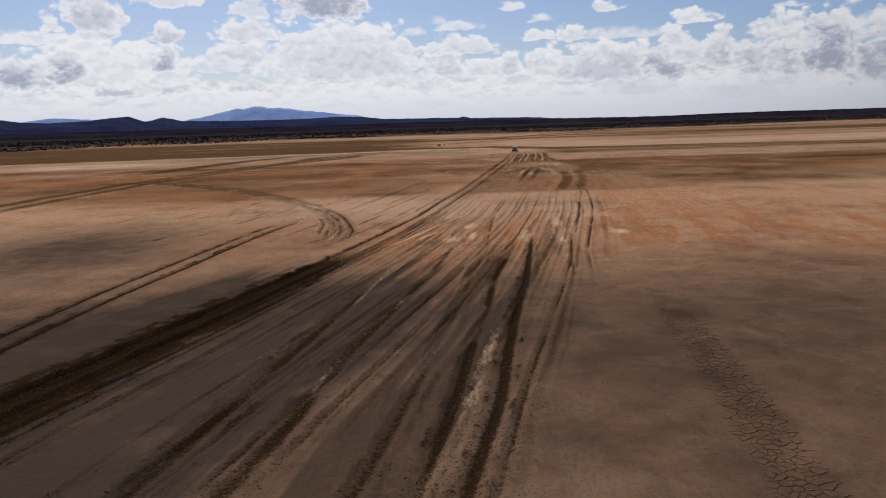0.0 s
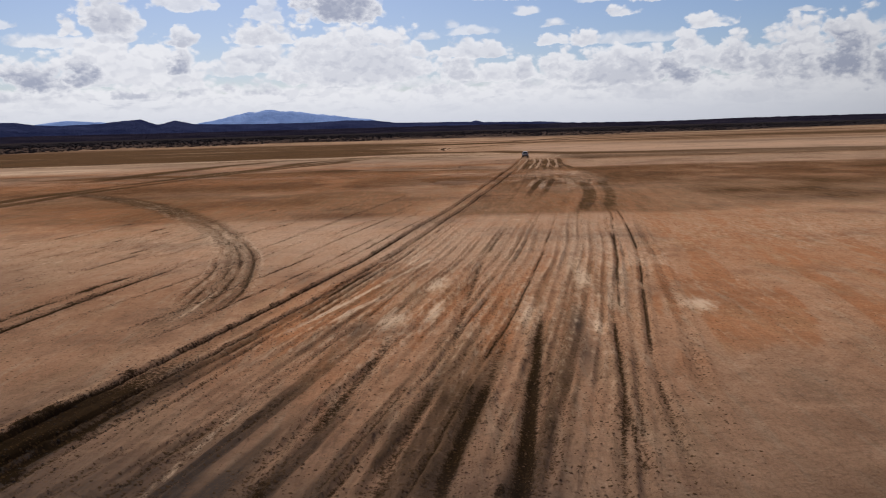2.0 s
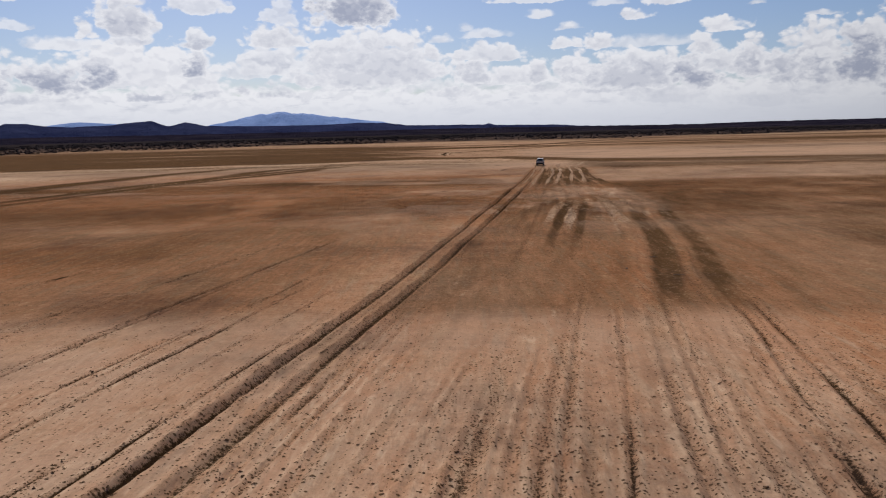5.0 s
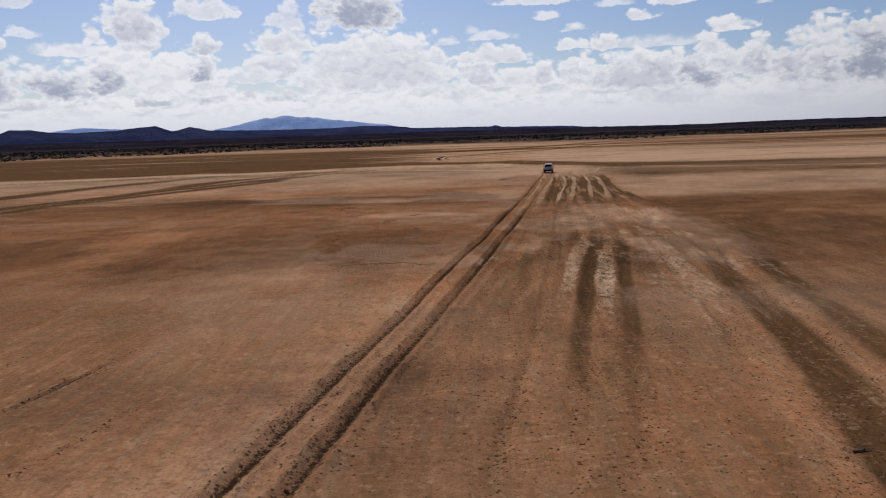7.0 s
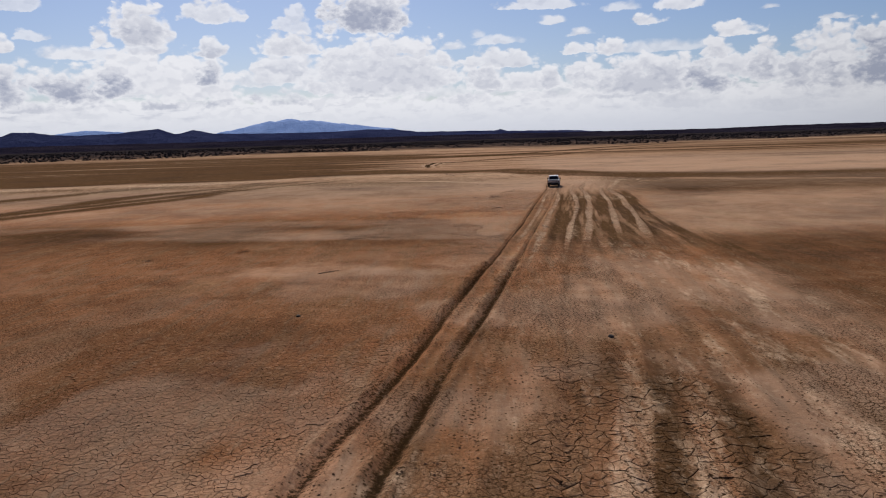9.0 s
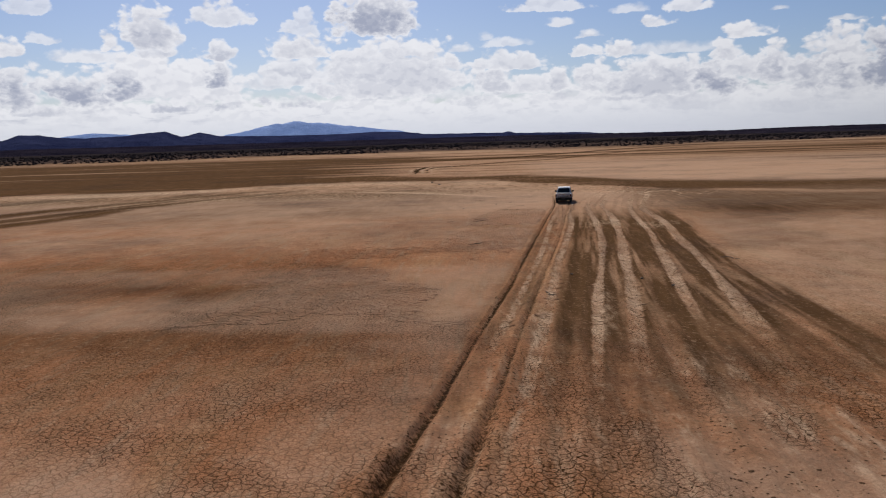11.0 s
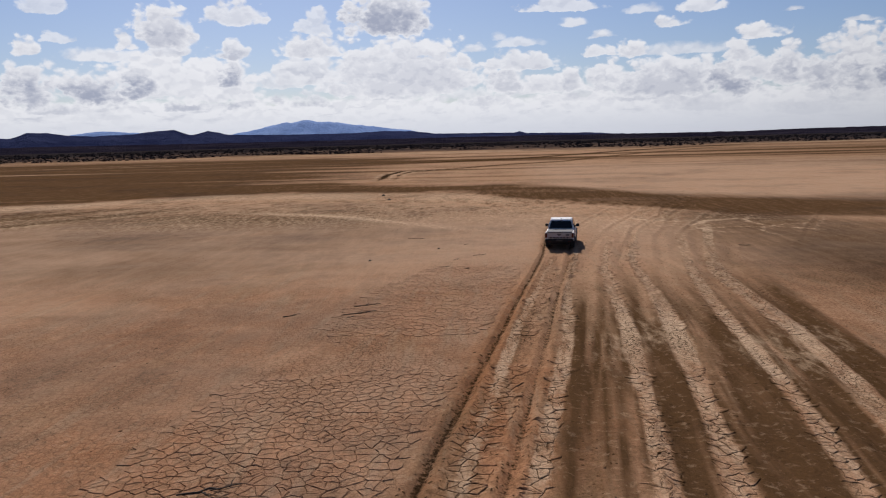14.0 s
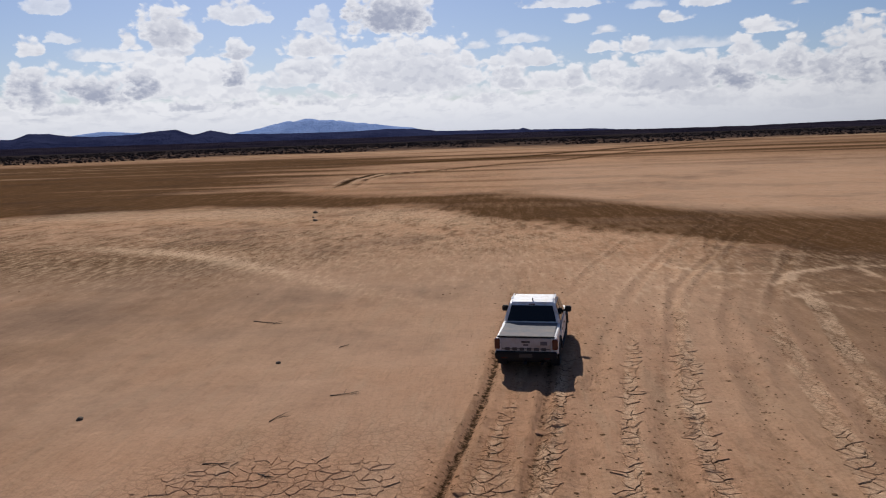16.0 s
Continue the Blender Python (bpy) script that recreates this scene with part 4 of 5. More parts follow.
us = np.array([-v for v in reversed(growing(110, 0.6, 5200, 1.10))] + list(np.arange(-110, -26, 0.55)) + list(np.arange(-26, 25, 0.105)) + list(np.arange(25, 75, 0.5))
              + growing(75, 0.6, 5200, 1.10))
ys = np.array([-4000, -1500, -600, -250, -120, -60, -30, -10, 0, 5, 10, 13] + list(np.arange(15, 300, 0.30)) + growing(300, 0.32, 5000, 1.018))
U, Y = np.meshgrid(us, ys)
fade = 1 - smooth(60, 300, np.abs(U))
X = U + fade * lane_x(np.clip(Y, -80, 420), 0.55) * (np.abs(Y) < 1e9)
gx, gy = X.ravel(), Y.ravel()
gz, masks = ground_fields(gx, gy)
rows, cols = X.shape
me = bpy.data.meshes.new("ground")
me.vertices.add(rows * cols)
me.vertices.foreach_set("co", np.stack([gx, gy, gz], 1).astype(np.float32).ravel())
i = np.arange((rows - 1) * cols).reshape(rows - 1, cols)[:, :-1].ravel()
quads = np.stack([i, i + 1, i + cols + 1, i + cols], 1).astype(np.int32)
me.loops.add(quads.size)
me.loops.foreach_set("vertex_index", quads.ravel())
me.polygons.add(len(quads))
me.polygons.foreach_set("loop_start", np.arange(0, quads.size, 4, dtype=np.int32))
me.update(calc_edges=True)
me.materials.append(SOIL)
for name, values in masks.items():
    layer = me.attributes.new(name, "FLOAT", "POINT")
    layer.data.foreach_set("value", values.astype(np.float32))
me.shade_smooth()
ground = tagged(new("ground", me), "dry ochre clay pan with tyre ruts, cracks and damp brown patches", "ground", kind="structure")


# ---------------------------------------------------------------- hills and mountains round the plain
def ridge(name, silhouette, dist, depth, mat, label, seed, jag=0.03, base=0.0, step=0.12):
    """A range along a skyline given as bearing (clockwise) and height in degrees, at that distance from the start."""
    p = np.array(silhouette, float)
    b = np.arange(p[0, 0], p[-1, 0] + step, step)
    el = np.interp(b, p[:, 0], p[:, 1])
    el = np.maximum(el + jag * (fbm(b * 2.6, b * 0, seed, 4) - 0.5) * 2.6, 0.0)
    steps = 16
    verts, faces = [], []
    for j in range(steps + 1):
        f = j / steps
        d = dist - depth * 0.75 + depth * f
        shape = math.sin(min(f / 0.75, 1.0) * math.pi / 2) ** 1.6 if f <= 0.75 else math.cos((f - 0.75) / 0.25 * math.pi / 2) ** 0.7
        for q, e in zip(b, el):
            a = radians(q)
            gully = 1 - 0.35 * abs(noise.noise(Vector((q * 1.3, f * 2.0, seed)))) * (1 - shape)
            z = base - 2 + (math.tan(radians(e)) * dist + 11) * shape * gully
            verts.append((d * math.sin(a), d * math.cos(a), z))
    n = len(b)
    for j in range(steps):
        for k in range(n - 1):
            faces.append((j * n + k, j * n + k + 1, (j + 1) * n + k + 1, (j + 1) * n + k))
    ob = mesh_object(name, verts, faces, mat, smooth=True)
    return tagged(ob, label, "mountain" if "mountain" in name else "hill", kind="structure")


# the mountain's blue is distance haze put into base colour and emission
HAZE_BLUE = hill_material("blue_mountain", (0.095, 0.140, 0.265), (0.125, 0.175, 0.310), 0.70)
# navy tint and weak emission of the nearer ranges also stand in for haze
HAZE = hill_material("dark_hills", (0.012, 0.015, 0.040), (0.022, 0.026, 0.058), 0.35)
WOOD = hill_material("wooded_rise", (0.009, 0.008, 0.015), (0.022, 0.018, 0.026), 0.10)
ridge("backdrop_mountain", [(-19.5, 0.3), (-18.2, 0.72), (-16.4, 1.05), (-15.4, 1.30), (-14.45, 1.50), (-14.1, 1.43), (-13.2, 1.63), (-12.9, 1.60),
      (-12.3, 1.47), (-11.5, 1.50), (-10.0, 1.26), (-8.4, 1.08), (-7.6, 0.95), (-5.9, 0.78), (-4.8, 0.48), (-3.4, 0.3)], 4750, 500, HAZE_BLUE, "hazy blue mountain far behind the clay pan", 3, 0.035)
ridge("backdrop_mountain", [(-29.4, 0.6), (-28.0, 0.95), (-26.3, 1.13), (-24.5, 1.02), (-23.0, 0.9), (-22.0, 0.5)], 4800, 300, HAZE_BLUE,
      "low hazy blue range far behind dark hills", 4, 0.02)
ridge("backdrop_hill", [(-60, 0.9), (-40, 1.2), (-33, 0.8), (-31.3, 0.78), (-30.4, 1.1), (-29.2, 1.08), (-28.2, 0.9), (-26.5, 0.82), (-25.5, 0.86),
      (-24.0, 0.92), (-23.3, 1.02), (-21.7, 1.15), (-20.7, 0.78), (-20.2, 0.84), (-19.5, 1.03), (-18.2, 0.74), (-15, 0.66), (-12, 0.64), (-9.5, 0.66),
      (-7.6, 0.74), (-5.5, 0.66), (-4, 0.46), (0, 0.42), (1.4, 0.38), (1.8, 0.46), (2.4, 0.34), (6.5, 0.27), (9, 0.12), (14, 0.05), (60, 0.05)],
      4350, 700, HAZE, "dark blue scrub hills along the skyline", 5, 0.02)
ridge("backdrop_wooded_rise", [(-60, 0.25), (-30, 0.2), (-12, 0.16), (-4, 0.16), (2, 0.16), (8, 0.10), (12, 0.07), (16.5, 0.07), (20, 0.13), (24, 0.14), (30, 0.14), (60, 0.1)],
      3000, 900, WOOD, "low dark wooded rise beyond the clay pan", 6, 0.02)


# ---------------------------------------------------------------- scrub on the far edge
def lump(cx, cy, cz, rx, ry, rz, seed, verts, faces):
    """A small uneven clump: an octahedron split once and shaken."""
    r = random.Random(seed)
    base = len(verts)
    top = [(0, 0, 1), (0, 0, -0.6)] + [(math.cos(a), math.sin(a), 0) for a in (0.3, 1.4, 2.4, 3.6, 4.5, 5.5)]
    for x, y, z in top:
        s = r.uniform(0.65, 1.25)
        verts.append((cx + x * rx * s, cy + y * ry * s, cz + z * rz * s))
    for q in range(6):
        a, b = base + 2 + q, base + 2 + (q + 1) % 6
        faces.append((base, a, b))
        faces.append((base + 1, b, a))


verts, faces = [], []
r = random.Random(11)
count = 0
while count < 7500:
    b = r.uniform(-48, 48)
    a = radians(b)
    d0 = float(edge_of_playa(np.array([700 * math.sin(a)]), np.array([700 * math.cos(a)]))[0])
    d = d0 - 50 + 900 * r.random() ** 1.5
    x, y = d * math.sin(a), d * math.cos(a)
    if value_noise(np.array([x / 45]), np.array([y / 45]), 60)[0] < 0.42 and d < d0 + 250:
        continue
    s = r.uniform(0.4, 1.2) * (1.6 if d > d0 + 200 else 1.0)
    lump(x, y, 0.35 * s, s * r.uniform(0.8, 1.8), s, s * r.uniform(0.6, 1.1), count, verts, faces)
    count += 1
tagged(mesh_object("scrub_bushes", verts, faces, BUSH), "dark dry scrub bushes along the edge of the pan", "bush", kind="stuff")

# ---------------------------------------------------------------- the pickup
PAINT = plain("white_paint", (0.74, 0.73, 0.73), 0.28, vary=0.04, dust=0.50)
BLACK = plain("black_plastic", (0.012, 0.012, 0.013), 0.65, vary=0.2, dust=0.03, gloss=0.2)
RUBBER = plain("tyre_rubber", (0.020, 0.019, 0.018), 0.85, vary=0.3, dust=0.35)
ALLOY = plain("alloy_rim", (0.42, 0.42, 0.43), 0.35, 1.0, vary=0.1, dust=0.25)
COVER = plain("grey_cover", (0.12, 0.12, 0.13), 0.85, vary=0.10, dust=0.25, gloss=0.15)
# dustier, greyer copy of the white paint, with the rear's shade in its colour
DUSTY_SHADED_PAINT = plain("dusty_white_paint", (0.42, 0.40, 0.40), 0.45, vary=0.10, dust=0.75)
LAMP = plain("red_lamp", (0.07, 0.008, 0.008), 0.2, vary=0.1, dust=0.10)
BADGE = plain("dark_badge", (0.035, 0.034, 0.036), 0.4, vary=0.1)
CLEAR = plain("clear_lamp", (0.75, 0.76, 0.78), 0.12, vary=0.05)


def glass_material():
    n = material("tinted_glass", 0.06)
    n.put(n.out.inputs["Base Color"], (0.006, 0.007, 0.008))
    n.out.inputs["Specular IOR Level"].default_value = 0.35
    return n.mat


GLASS = glass_material()


def prism(profile, half, taper=lambda y, z: 1.0, bevel=0.0):
    """A side profile (y, z) drawn out across the car, narrowed by taper, with its outer edges rounded."""
    bm = bmesh.new()
    left = [bm.verts.new((-half * taper(y, z), y, z)) for y, z in profile]
    right = [bm.verts.new((half * taper(y, z), y, z)) for y, z in profile]
    fl, fr = bm.faces.new(left), bm.faces.new(list(reversed(right)))
    n = len(profile)
    for k in range(n):
        bm.faces.new((left[k], right[k], right[(k + 1) % n], left[(k + 1) % n]))
    if bevel:
        edges = list(set(fl.edges) | set(fr.edges))
        bmesh.ops.bevel(bm, geom=edges, offset=bevel, segments=3, affect="EDGES", clamp_overlap=True)
    return bm


def block(x0, x1, y0, y1, z0, z1, bevel=0.0):
    bm = bmesh.new()
    bmesh.ops.create_cube(bm, size=1)
    for v in bm.verts:
        v.co = Vector(((x0 + x1) / 2 + v.co.x * (x1 - x0), (y0 + y1) / 2 + v.co.y * (y1 - y0), (z0 + z1) / 2 + v.co.z * (z1 - z0)))
    if bevel:
        bmesh.ops.bevel(bm, geom=list(bm.edges), offset=bevel, segments=2, affect="EDGES", clamp_overlap=True)
    return bm


def slab(corners, out, thick):
    """A pane through corners, with thickness along out."""
    bm = bmesh.new()
    o = Vector(out).normalized() * thick
    a = [bm.verts.new(Vector(c)) for c in corners]
    b = [bm.verts.new(Vector(c) + o) for c in corners]
    n = len(corners)
    bm.faces.new(a), bm.faces.new(list(reversed(b)))
    for k in range(n):
        bm.faces.new((a[k], b[k], b[(k + 1) % n], a[(k + 1) % n]))
    return bm


def turned(profile, cx, cy, cz, segments=40):
    """A profile of (radius, x) turned round the axle."""
    bm = bmesh.new()
    rings = []
    for k in range(segments):
        a = 2 * math.pi * k / segments
        rings.append([bm.verts.new((cx + x, cy + r * math.cos(a), cz + r * math.sin(a))) for r, x in profile])
    n = len(profile)
    for k in range(segments):
        p, q = rings[k], rings[(k + 1) % segments]
        for j in range(n):
            bm.faces.new((p[j], q[j], q[(j + 1) % n], p[(j + 1) % n]))
    return bm


def wheel(car, side, y):
    s = side
    x = s * 0.79
    tyre = turned([(0.25, -0.13 * s), (0.345, -0.13 * s), (0.375, -0.10 * s), (0.385, -0.04 * s), (0.385, 0.04 * s), (0.375, 0.10 * s), (0.345, 0.13 * s),
                   (0.25, 0.13 * s)], x, y, 0.385)
    w_ob = part("wheel", tyre, RUBBER, car, "dusty black rubber wheel", smooth=True)
    rim = turned([(0.20, -0.10 * s), (0.255, -0.10 * s), (0.255, 0.11 * s), (0.22, 0.10 * s)], x, y, 0.385)
    for k in range(6):
        a = 2 * math.pi * k / 6
        bm2 = block(-0.02, 0.02, 0.03, 0.225, -0.028, 0.028)
        m = Matrix.Translation((x + 0.085 * s, y, 0.385)) @ Matrix.Rotation(a, 4, "X")
        bm2.transform(m)
        tmp = bpy.data.meshes.new("spoke")
        bm2.to_mesh(tmp)
        bm2.free()
        rim.from_mesh(tmp)
        bpy.data.meshes.remove(tmp)
    part("rim", rim, ALLOY, w_ob, "dusty six-spoke alloy rim")


def arch(cy, r, a0, a1, n=12):
    return [(cy + r * math.cos(radians(a0 + (a1 - a0) * k / n)), 0.385 + r * math.sin(radians(a0 + (a1 - a0) * k / n))) for k in range(n + 1)]


def pickup():
    car = new("pickup_truck")
    lower = [(0.14, 0.60), (0.10, 0.80), (0.12, 1.10), (0.20, 1.13), (1.70, 1.13), (3.72, 1.13), (4.30, 1.10), (4.90, 1.03), (5.16, 0.95), (5.28, 0.80),
             (5.30, 0.52), (5.20, 0.44)] + arch(4.42, 0.47, 6, 174) + [(1.75, 0.44)] + arch(1.22, 0.47, 6, 174) + [(0.60, 0.58)]

    def waist(y, z):
        t = 1.0 - 0.035 * max(0.0, (z - 0.8) / 0.35) ** 2 - 0.02 * max(0.0, (0.6 - z) / 0.2)
        if y > 4.5:
            t -= 0.16 * ((y - 4.5) / 0.8) ** 2
        if y < 0.5:
            t -= 0.03 * ((0.5 - y) / 0.4)
        return t

    part("body", prism(lower, 0.915, waist, 0.035), PAINT, car, "dusty white painted body")
    cabin = [(1.78, 1.12), (1.86, 1.30), (2.02, 1.66), (2.10, 1.755), (2.28, 1.80), (2.75, 1.825), (3.05, 1.80), (3.22, 1.74), (3.55, 1.45), (3.98, 1.10)]

    def cab_waist(y, z):
        return 1.0 - 0.235 * max(0.0, (z - 1.12) / 0.70) ** 1.15

    cab = part("cab", prism(cabin, 0.885, cab_waist, 0.065), PAINT, car, "white double cab with a bright roof")

    def side_x(z, s):
        return s * 0.885 * cab_waist(0, z)

    # windows
    part("rear_window", slab([(-0.755, 1.815, 1.20), (0.755, 1.815, 1.20), (0.635, 2.000, 1.655), (-0.635, 2.000, 1.655)], (0, -0.92, 0.38), 0.03), GLASS, cab,
         "dark tinted rear window")
    part("windscreen", slab([(-0.75, 3.90, 1.18), (0.75, 3.90, 1.18), (0.62, 3.26, 1.70), (-0.62, 3.26, 1.70)], (0, 0.63, 0.77), 0.03), GLASS, cab,
         "dark windscreen")
    for s in (-1, 1):
        for y0, y1, y2, y3 in ((1.97, 2.66, 2.62, 2.17), (2.74, 3.70, 3.30, 2.72)):
            pane = [(side_x(1.19, s), y0, 1.19), (side_x(1.19, s), y1, 1.19), (side_x(1.68, s), y2, 1.68), (side_x(1.68, s), y3, 1.68)]
            part("side_window", slab(pane, (s, 0, 0.35), 0.012), GLASS, cab, "dark tinted side window")
        for y0, y1 in ((1.80, 2.66), (2.70, 3.72)):
            door = part("door", block(s * 0.907 - 0.012, s * 0.907 + 0.012, y0, y1, 0.52, 1.10, 0.010), PAINT, car, "dusty white door")
            part("door_handle", block(s * 0.925 - 0.012, s * 0.925 + 0.018, y0 + 0.08, y0 + 0.26, 0.93, 0.97, 0.008), BLACK, door, "black door handle")
        mirror = part("mirror", block(s * 1.03 - 0.12, s * 1.03 + 0.10, 3.42, 3.56, 1.14, 1.33, 0.03), BLACK, car, "black wing mirror")
        part("mirror_arm", block(min(s * 0.84, s * 0.96), max(s * 0.84, s * 0.96), 3.46, 3.52, 1.16, 1.21, 0.01), BLACK, mirror)
        part("tail_lamp", block(s * 0.835 - 0.075, s * 0.835 + 0.082, 0.07, 0.26, 0.78, 1.09, 0.02), LAMP, car, "dark red tail lamp")
        part("headlamp", block(s * 0.66 - 0.17, s * 0.66 + 0.12, 5.02, 5.24, 0.80, 0.96, 0.03), CLEAR, car, "clear headlamp")
        part("side_step", block(s * 0.89 - 0.09, s * 0.89 + 0.07, 1.80, 3.85, 0.36, 0.42, 0.02), BLACK, car, "black side step")
        for cy in (1.22, 4.42):
            bm = bmesh.new()
            ring = []
            for k in range(17):
                a = radians(4 + 172 * k / 16)
                ring.append([bm.verts.new((s * x, cy + r * math.cos(a), 0.385 + r * math.sin(a))) for r, x in ((0.455, 0.82), (0.455, 0.945), (0.52, 0.945), (0.54, 0.90))])
            for k in range(16):
                for j in range(4):
                    bm.faces.new((ring[k][j], ring[k + 1][j], ring[k + 1][(j + 1) % 4], ring[k][(j + 1) % 4]))
            part("wheel_arch", bm, BLACK, car, "black wheel arch flare")
        part("mud_flap", block(s * 0.79 - 0.13, s * 0.79 + 0.13, 0.73, 0.75, 0.16, 0.52, 0.004), BLACK, car, "black rubber mud flap")
        part("roof_rail", block(s * 0.665 - 0.02, s * 0.665 + 0.02, 2.25, 3.05, 1.795, 1.825, 0.01), PAINT, cab)
    # load bed and its cover
    cover = part("bed_cover", block(-0.80, 0.80, 0.14, 1.80, 1.13, 1.165, 0.012), COVER, car, "flat grey bed cover")
    part("cover_edge", block(-0.83, 0.83, 0.085, 0.15, 1.125, 1.172, 0.008), BLACK, cover, "black edge strip")
    gate = part("tailgate", block(-0.735, 0.735, 0.075, 0.13, 0.735, 1.12, 0.014), DUSTY_SHADED_PAINT, car, "dusty white tailgate with dark lettering bars")
    # dark raised strip drawn for the shade of a groove
    part("recess_shade", block(-0.70, 0.70, 0.066, 0.076, 0.80, 0.82, 0.0), BADGE, gate)
    part("handle", block(-0.13, 0.13, 0.055, 0.085, 0.985, 1.04, 0.008), BADGE, gate, "dark tailgate handle")
    part("badge", block(-0.075, 0.075, 0.060, 0.082, 0.90, 0.945, 0.006), BADGE, gate, "small dark badge")
    for k in range(6):
        part("lettering_bar", block(-0.60 + k * 0.21, -0.60 + k * 0.21 + 0.135, 0.064, 0.078, 0.752, 0.842, 0.004), BADGE, gate)
    part("sticker", block(0.42, 0.62, 0.068, 0.077, 0.92, 1.03, 0.0), COVER, gate, "grey sticker")
    bumper = part("rear_bumper", block(-0.90, 0.90, -0.01, 0.20, 0.50, 0.72, 0.03), BLACK, car, "black rear step bumper")
    # plate wears the dark badge colour in place of real shade
    part("number_plate", block(-0.19, 0.19, -0.022, -0.008, 0.57, 0.68, 0.003), BADGE, bumper, "dusty number plate in shade")
    part("tow_bar", block(-0.05, 0.05, -0.16, 0.10, 0.40, 0.47, 0.012), BLACK, bumper, "black tow bar")
    for x in (-0.62, 0.62):
        part("reflector", block(x - 0.09, x + 0.09, -0.016, -0.004, 0.535, 0.565, 0.003), LAMP, bumper, "red reflector")
    part("front_bumper", block(-0.86, 0.86, 5.12, 5.36, 0.42, 0.68, 0.05), BLACK, car, "black front bumper")
    part("grille", block(-0.48, 0.48, 5.20, 5.33, 0.70, 0.94, 0.02), BLACK, car, "black front grille")
    part("bonnet", slab([(-0.72, 4.02, 1.135), (0.72, 4.02, 1.135), (0.66, 5.02, 1.015), (-0.66, 5.02, 1.015)], (0, 0.12, 1), 0.022), PAINT, car, "white bonnet")
    part("underbody", block(-0.62, 0.62, 0.35, 5.0, 0.32, 0.62, 0.05), BLACK, car, "dark underbody and chassis")
    part("rear_axle", block(-0.72, 0.72, 1.15, 1.29, 0.30, 0.44, 0.04), BLACK, car, "dark rear axle")
    part("exhaust", block(0.42, 0.50, 0.02, 0.60, 0.34, 0.41, 0.02), BLACK, car, "dark exhaust pipe")
    part("aerial", block(-0.012, 0.012, 2.16, 2.26, 1.78, 1.85, 0.005), BLACK, cab, "small black roof aerial")
    part("brake_lamp", block(-0.10, 0.10, 1.985, 2.02, 1.685, 1.715, 0.005), LAMP, cab, "high brake lamp")
    for s in (-1, 1):
        for y in (1.22, 4.42):
            wheel(car, s, y)
    return tagged(car, "dusty white double-cab pickup truck driving off along its ruts", "pickup truck")


TRUCK_AT, TRUCK_TURN = Vector((26.64, 275.45, 0)), -8.0
truck = pickup()
turn = Matrix.Rotation(radians(TRUCK_TURN), 4, "Z")
feet = [TRUCK_AT + turn @ Vector((s * 0.79, y, 0)) for s in (-1, 1) for y in (1.22, 4.42)]
TRUCK_AT.z = sum(ground_z(p.x, p.y) for p in feet) / 4 - 0.012
truck.matrix_world = Matrix.Translation(TRUCK_AT) @ turn


# ---------------------------------------------------------------- sticks and stones on the pan
def stick(x0, y0, x1, y1, seed, twigs=2, thick=0.035):
    """A bleached branch lying on the ground, tapered and bent, with a few side twigs."""
    r = random.Random(seed)
    a, b = Vector((x0, y0, 0)), Vector((x1, y1, 0))
    bm = bmesh.new()

    def limb(p, q, t0, t1, lift):
        along_v = q - p
        side = Vector((-along_v.y, along_v.x, 0)).normalized()
        rings, n = [], 7
        bend = [r.uniform(-0.07, 0.07) * along_v.length for _ in range(n)]
        for k in range(n):
            f = k / (n - 1)
            c = p.lerp(q, f) + side * bend[k] * math.sin(f * math.pi)
            t = t0 + (t1 - t0) * f
            z = ground_z(c.x, c.y) + t * 0.8 + lift * f
            rings.append([bm.verts.new((c.x + side.x * t * math.cos(w_), c.y + side.y * t * math.cos(w_), z + t * math.sin(w_)))
                          for w_ in (0, 1.05, 2.1, 3.14, 4.19, 5.24)])
        for k in range(n - 1):
            for j in range(6):
                bm.faces.new((rings[k][j], rings[k][(j + 1) % 6], rings[k + 1][(j + 1) % 6], rings[k + 1][j]))
        bm.faces.new(rings[0]), bm.faces.new(rings[-1][::-1])

    limb(a, b, thick, thick * 0.45, 0.04)
    for k in range(twigs):
        f = r.uniform(0.3, 0.8)
        p = a.lerp(b, f)
        v = (b - a) * r.uniform(0.2, 0.45)
        v.rotate(Euler((0, 0, r.choice((-1, 1)) * r.uniform(0.5, 1.1))))
        limb(p, p + v, thick * 0.6, thick * 0.25, r.uniform(0.03, 0.12))
    return part("stick", bm, STICK, None, smooth=True)


STICKS = [(16.3, 257.2, 17.6, 258.0, 3, 0.05), (16.6, 256.7, 16.9, 257.0, 1, 0.035), (13.9, 257.0, 14.5, 257.5, 1, 0.04), (16.1, 283.0, 17.4, 282.4, 3, 0.04),
          (21.2, 274.0, 22.0, 274.3, 2, 0.03), (20.1, 272.0, 20.4, 272.6, 1, 0.03), (19.4, 269.4, 20.0, 269.4, 1, 0.03), (20.8, 268.9, 21.2, 268.7, 2, 0.04),
          (20.4, 279.0, 20.7, 279.2, 1, 0.03), (16.2, 241.0, 17.4, 241.5, 4, 0.05), (16.5, 259.0, 17.6, 259.4, 3, 0.045), (32.2, 233.0, 33.0, 231.8, 2, 0.06),
          (20.6, 223.2, 20.9, 222.2, 3, 0.06), (4.4, 200.0, 5.6, 200.9, 3, 0.05), (-4.0, 210.0, -3.2, 210.6, 2, 0.05), (-10.1, 206.8, -9.3, 206.4, 2, 0.05),
          (21.3, 137.0, 21.9, 137.3, 2, 0.06), (21.1, 130.0, 21.6, 129.3, 2, 0.06), (38.0, 276.2, 38.9, 276.0, 2, 0.04)]
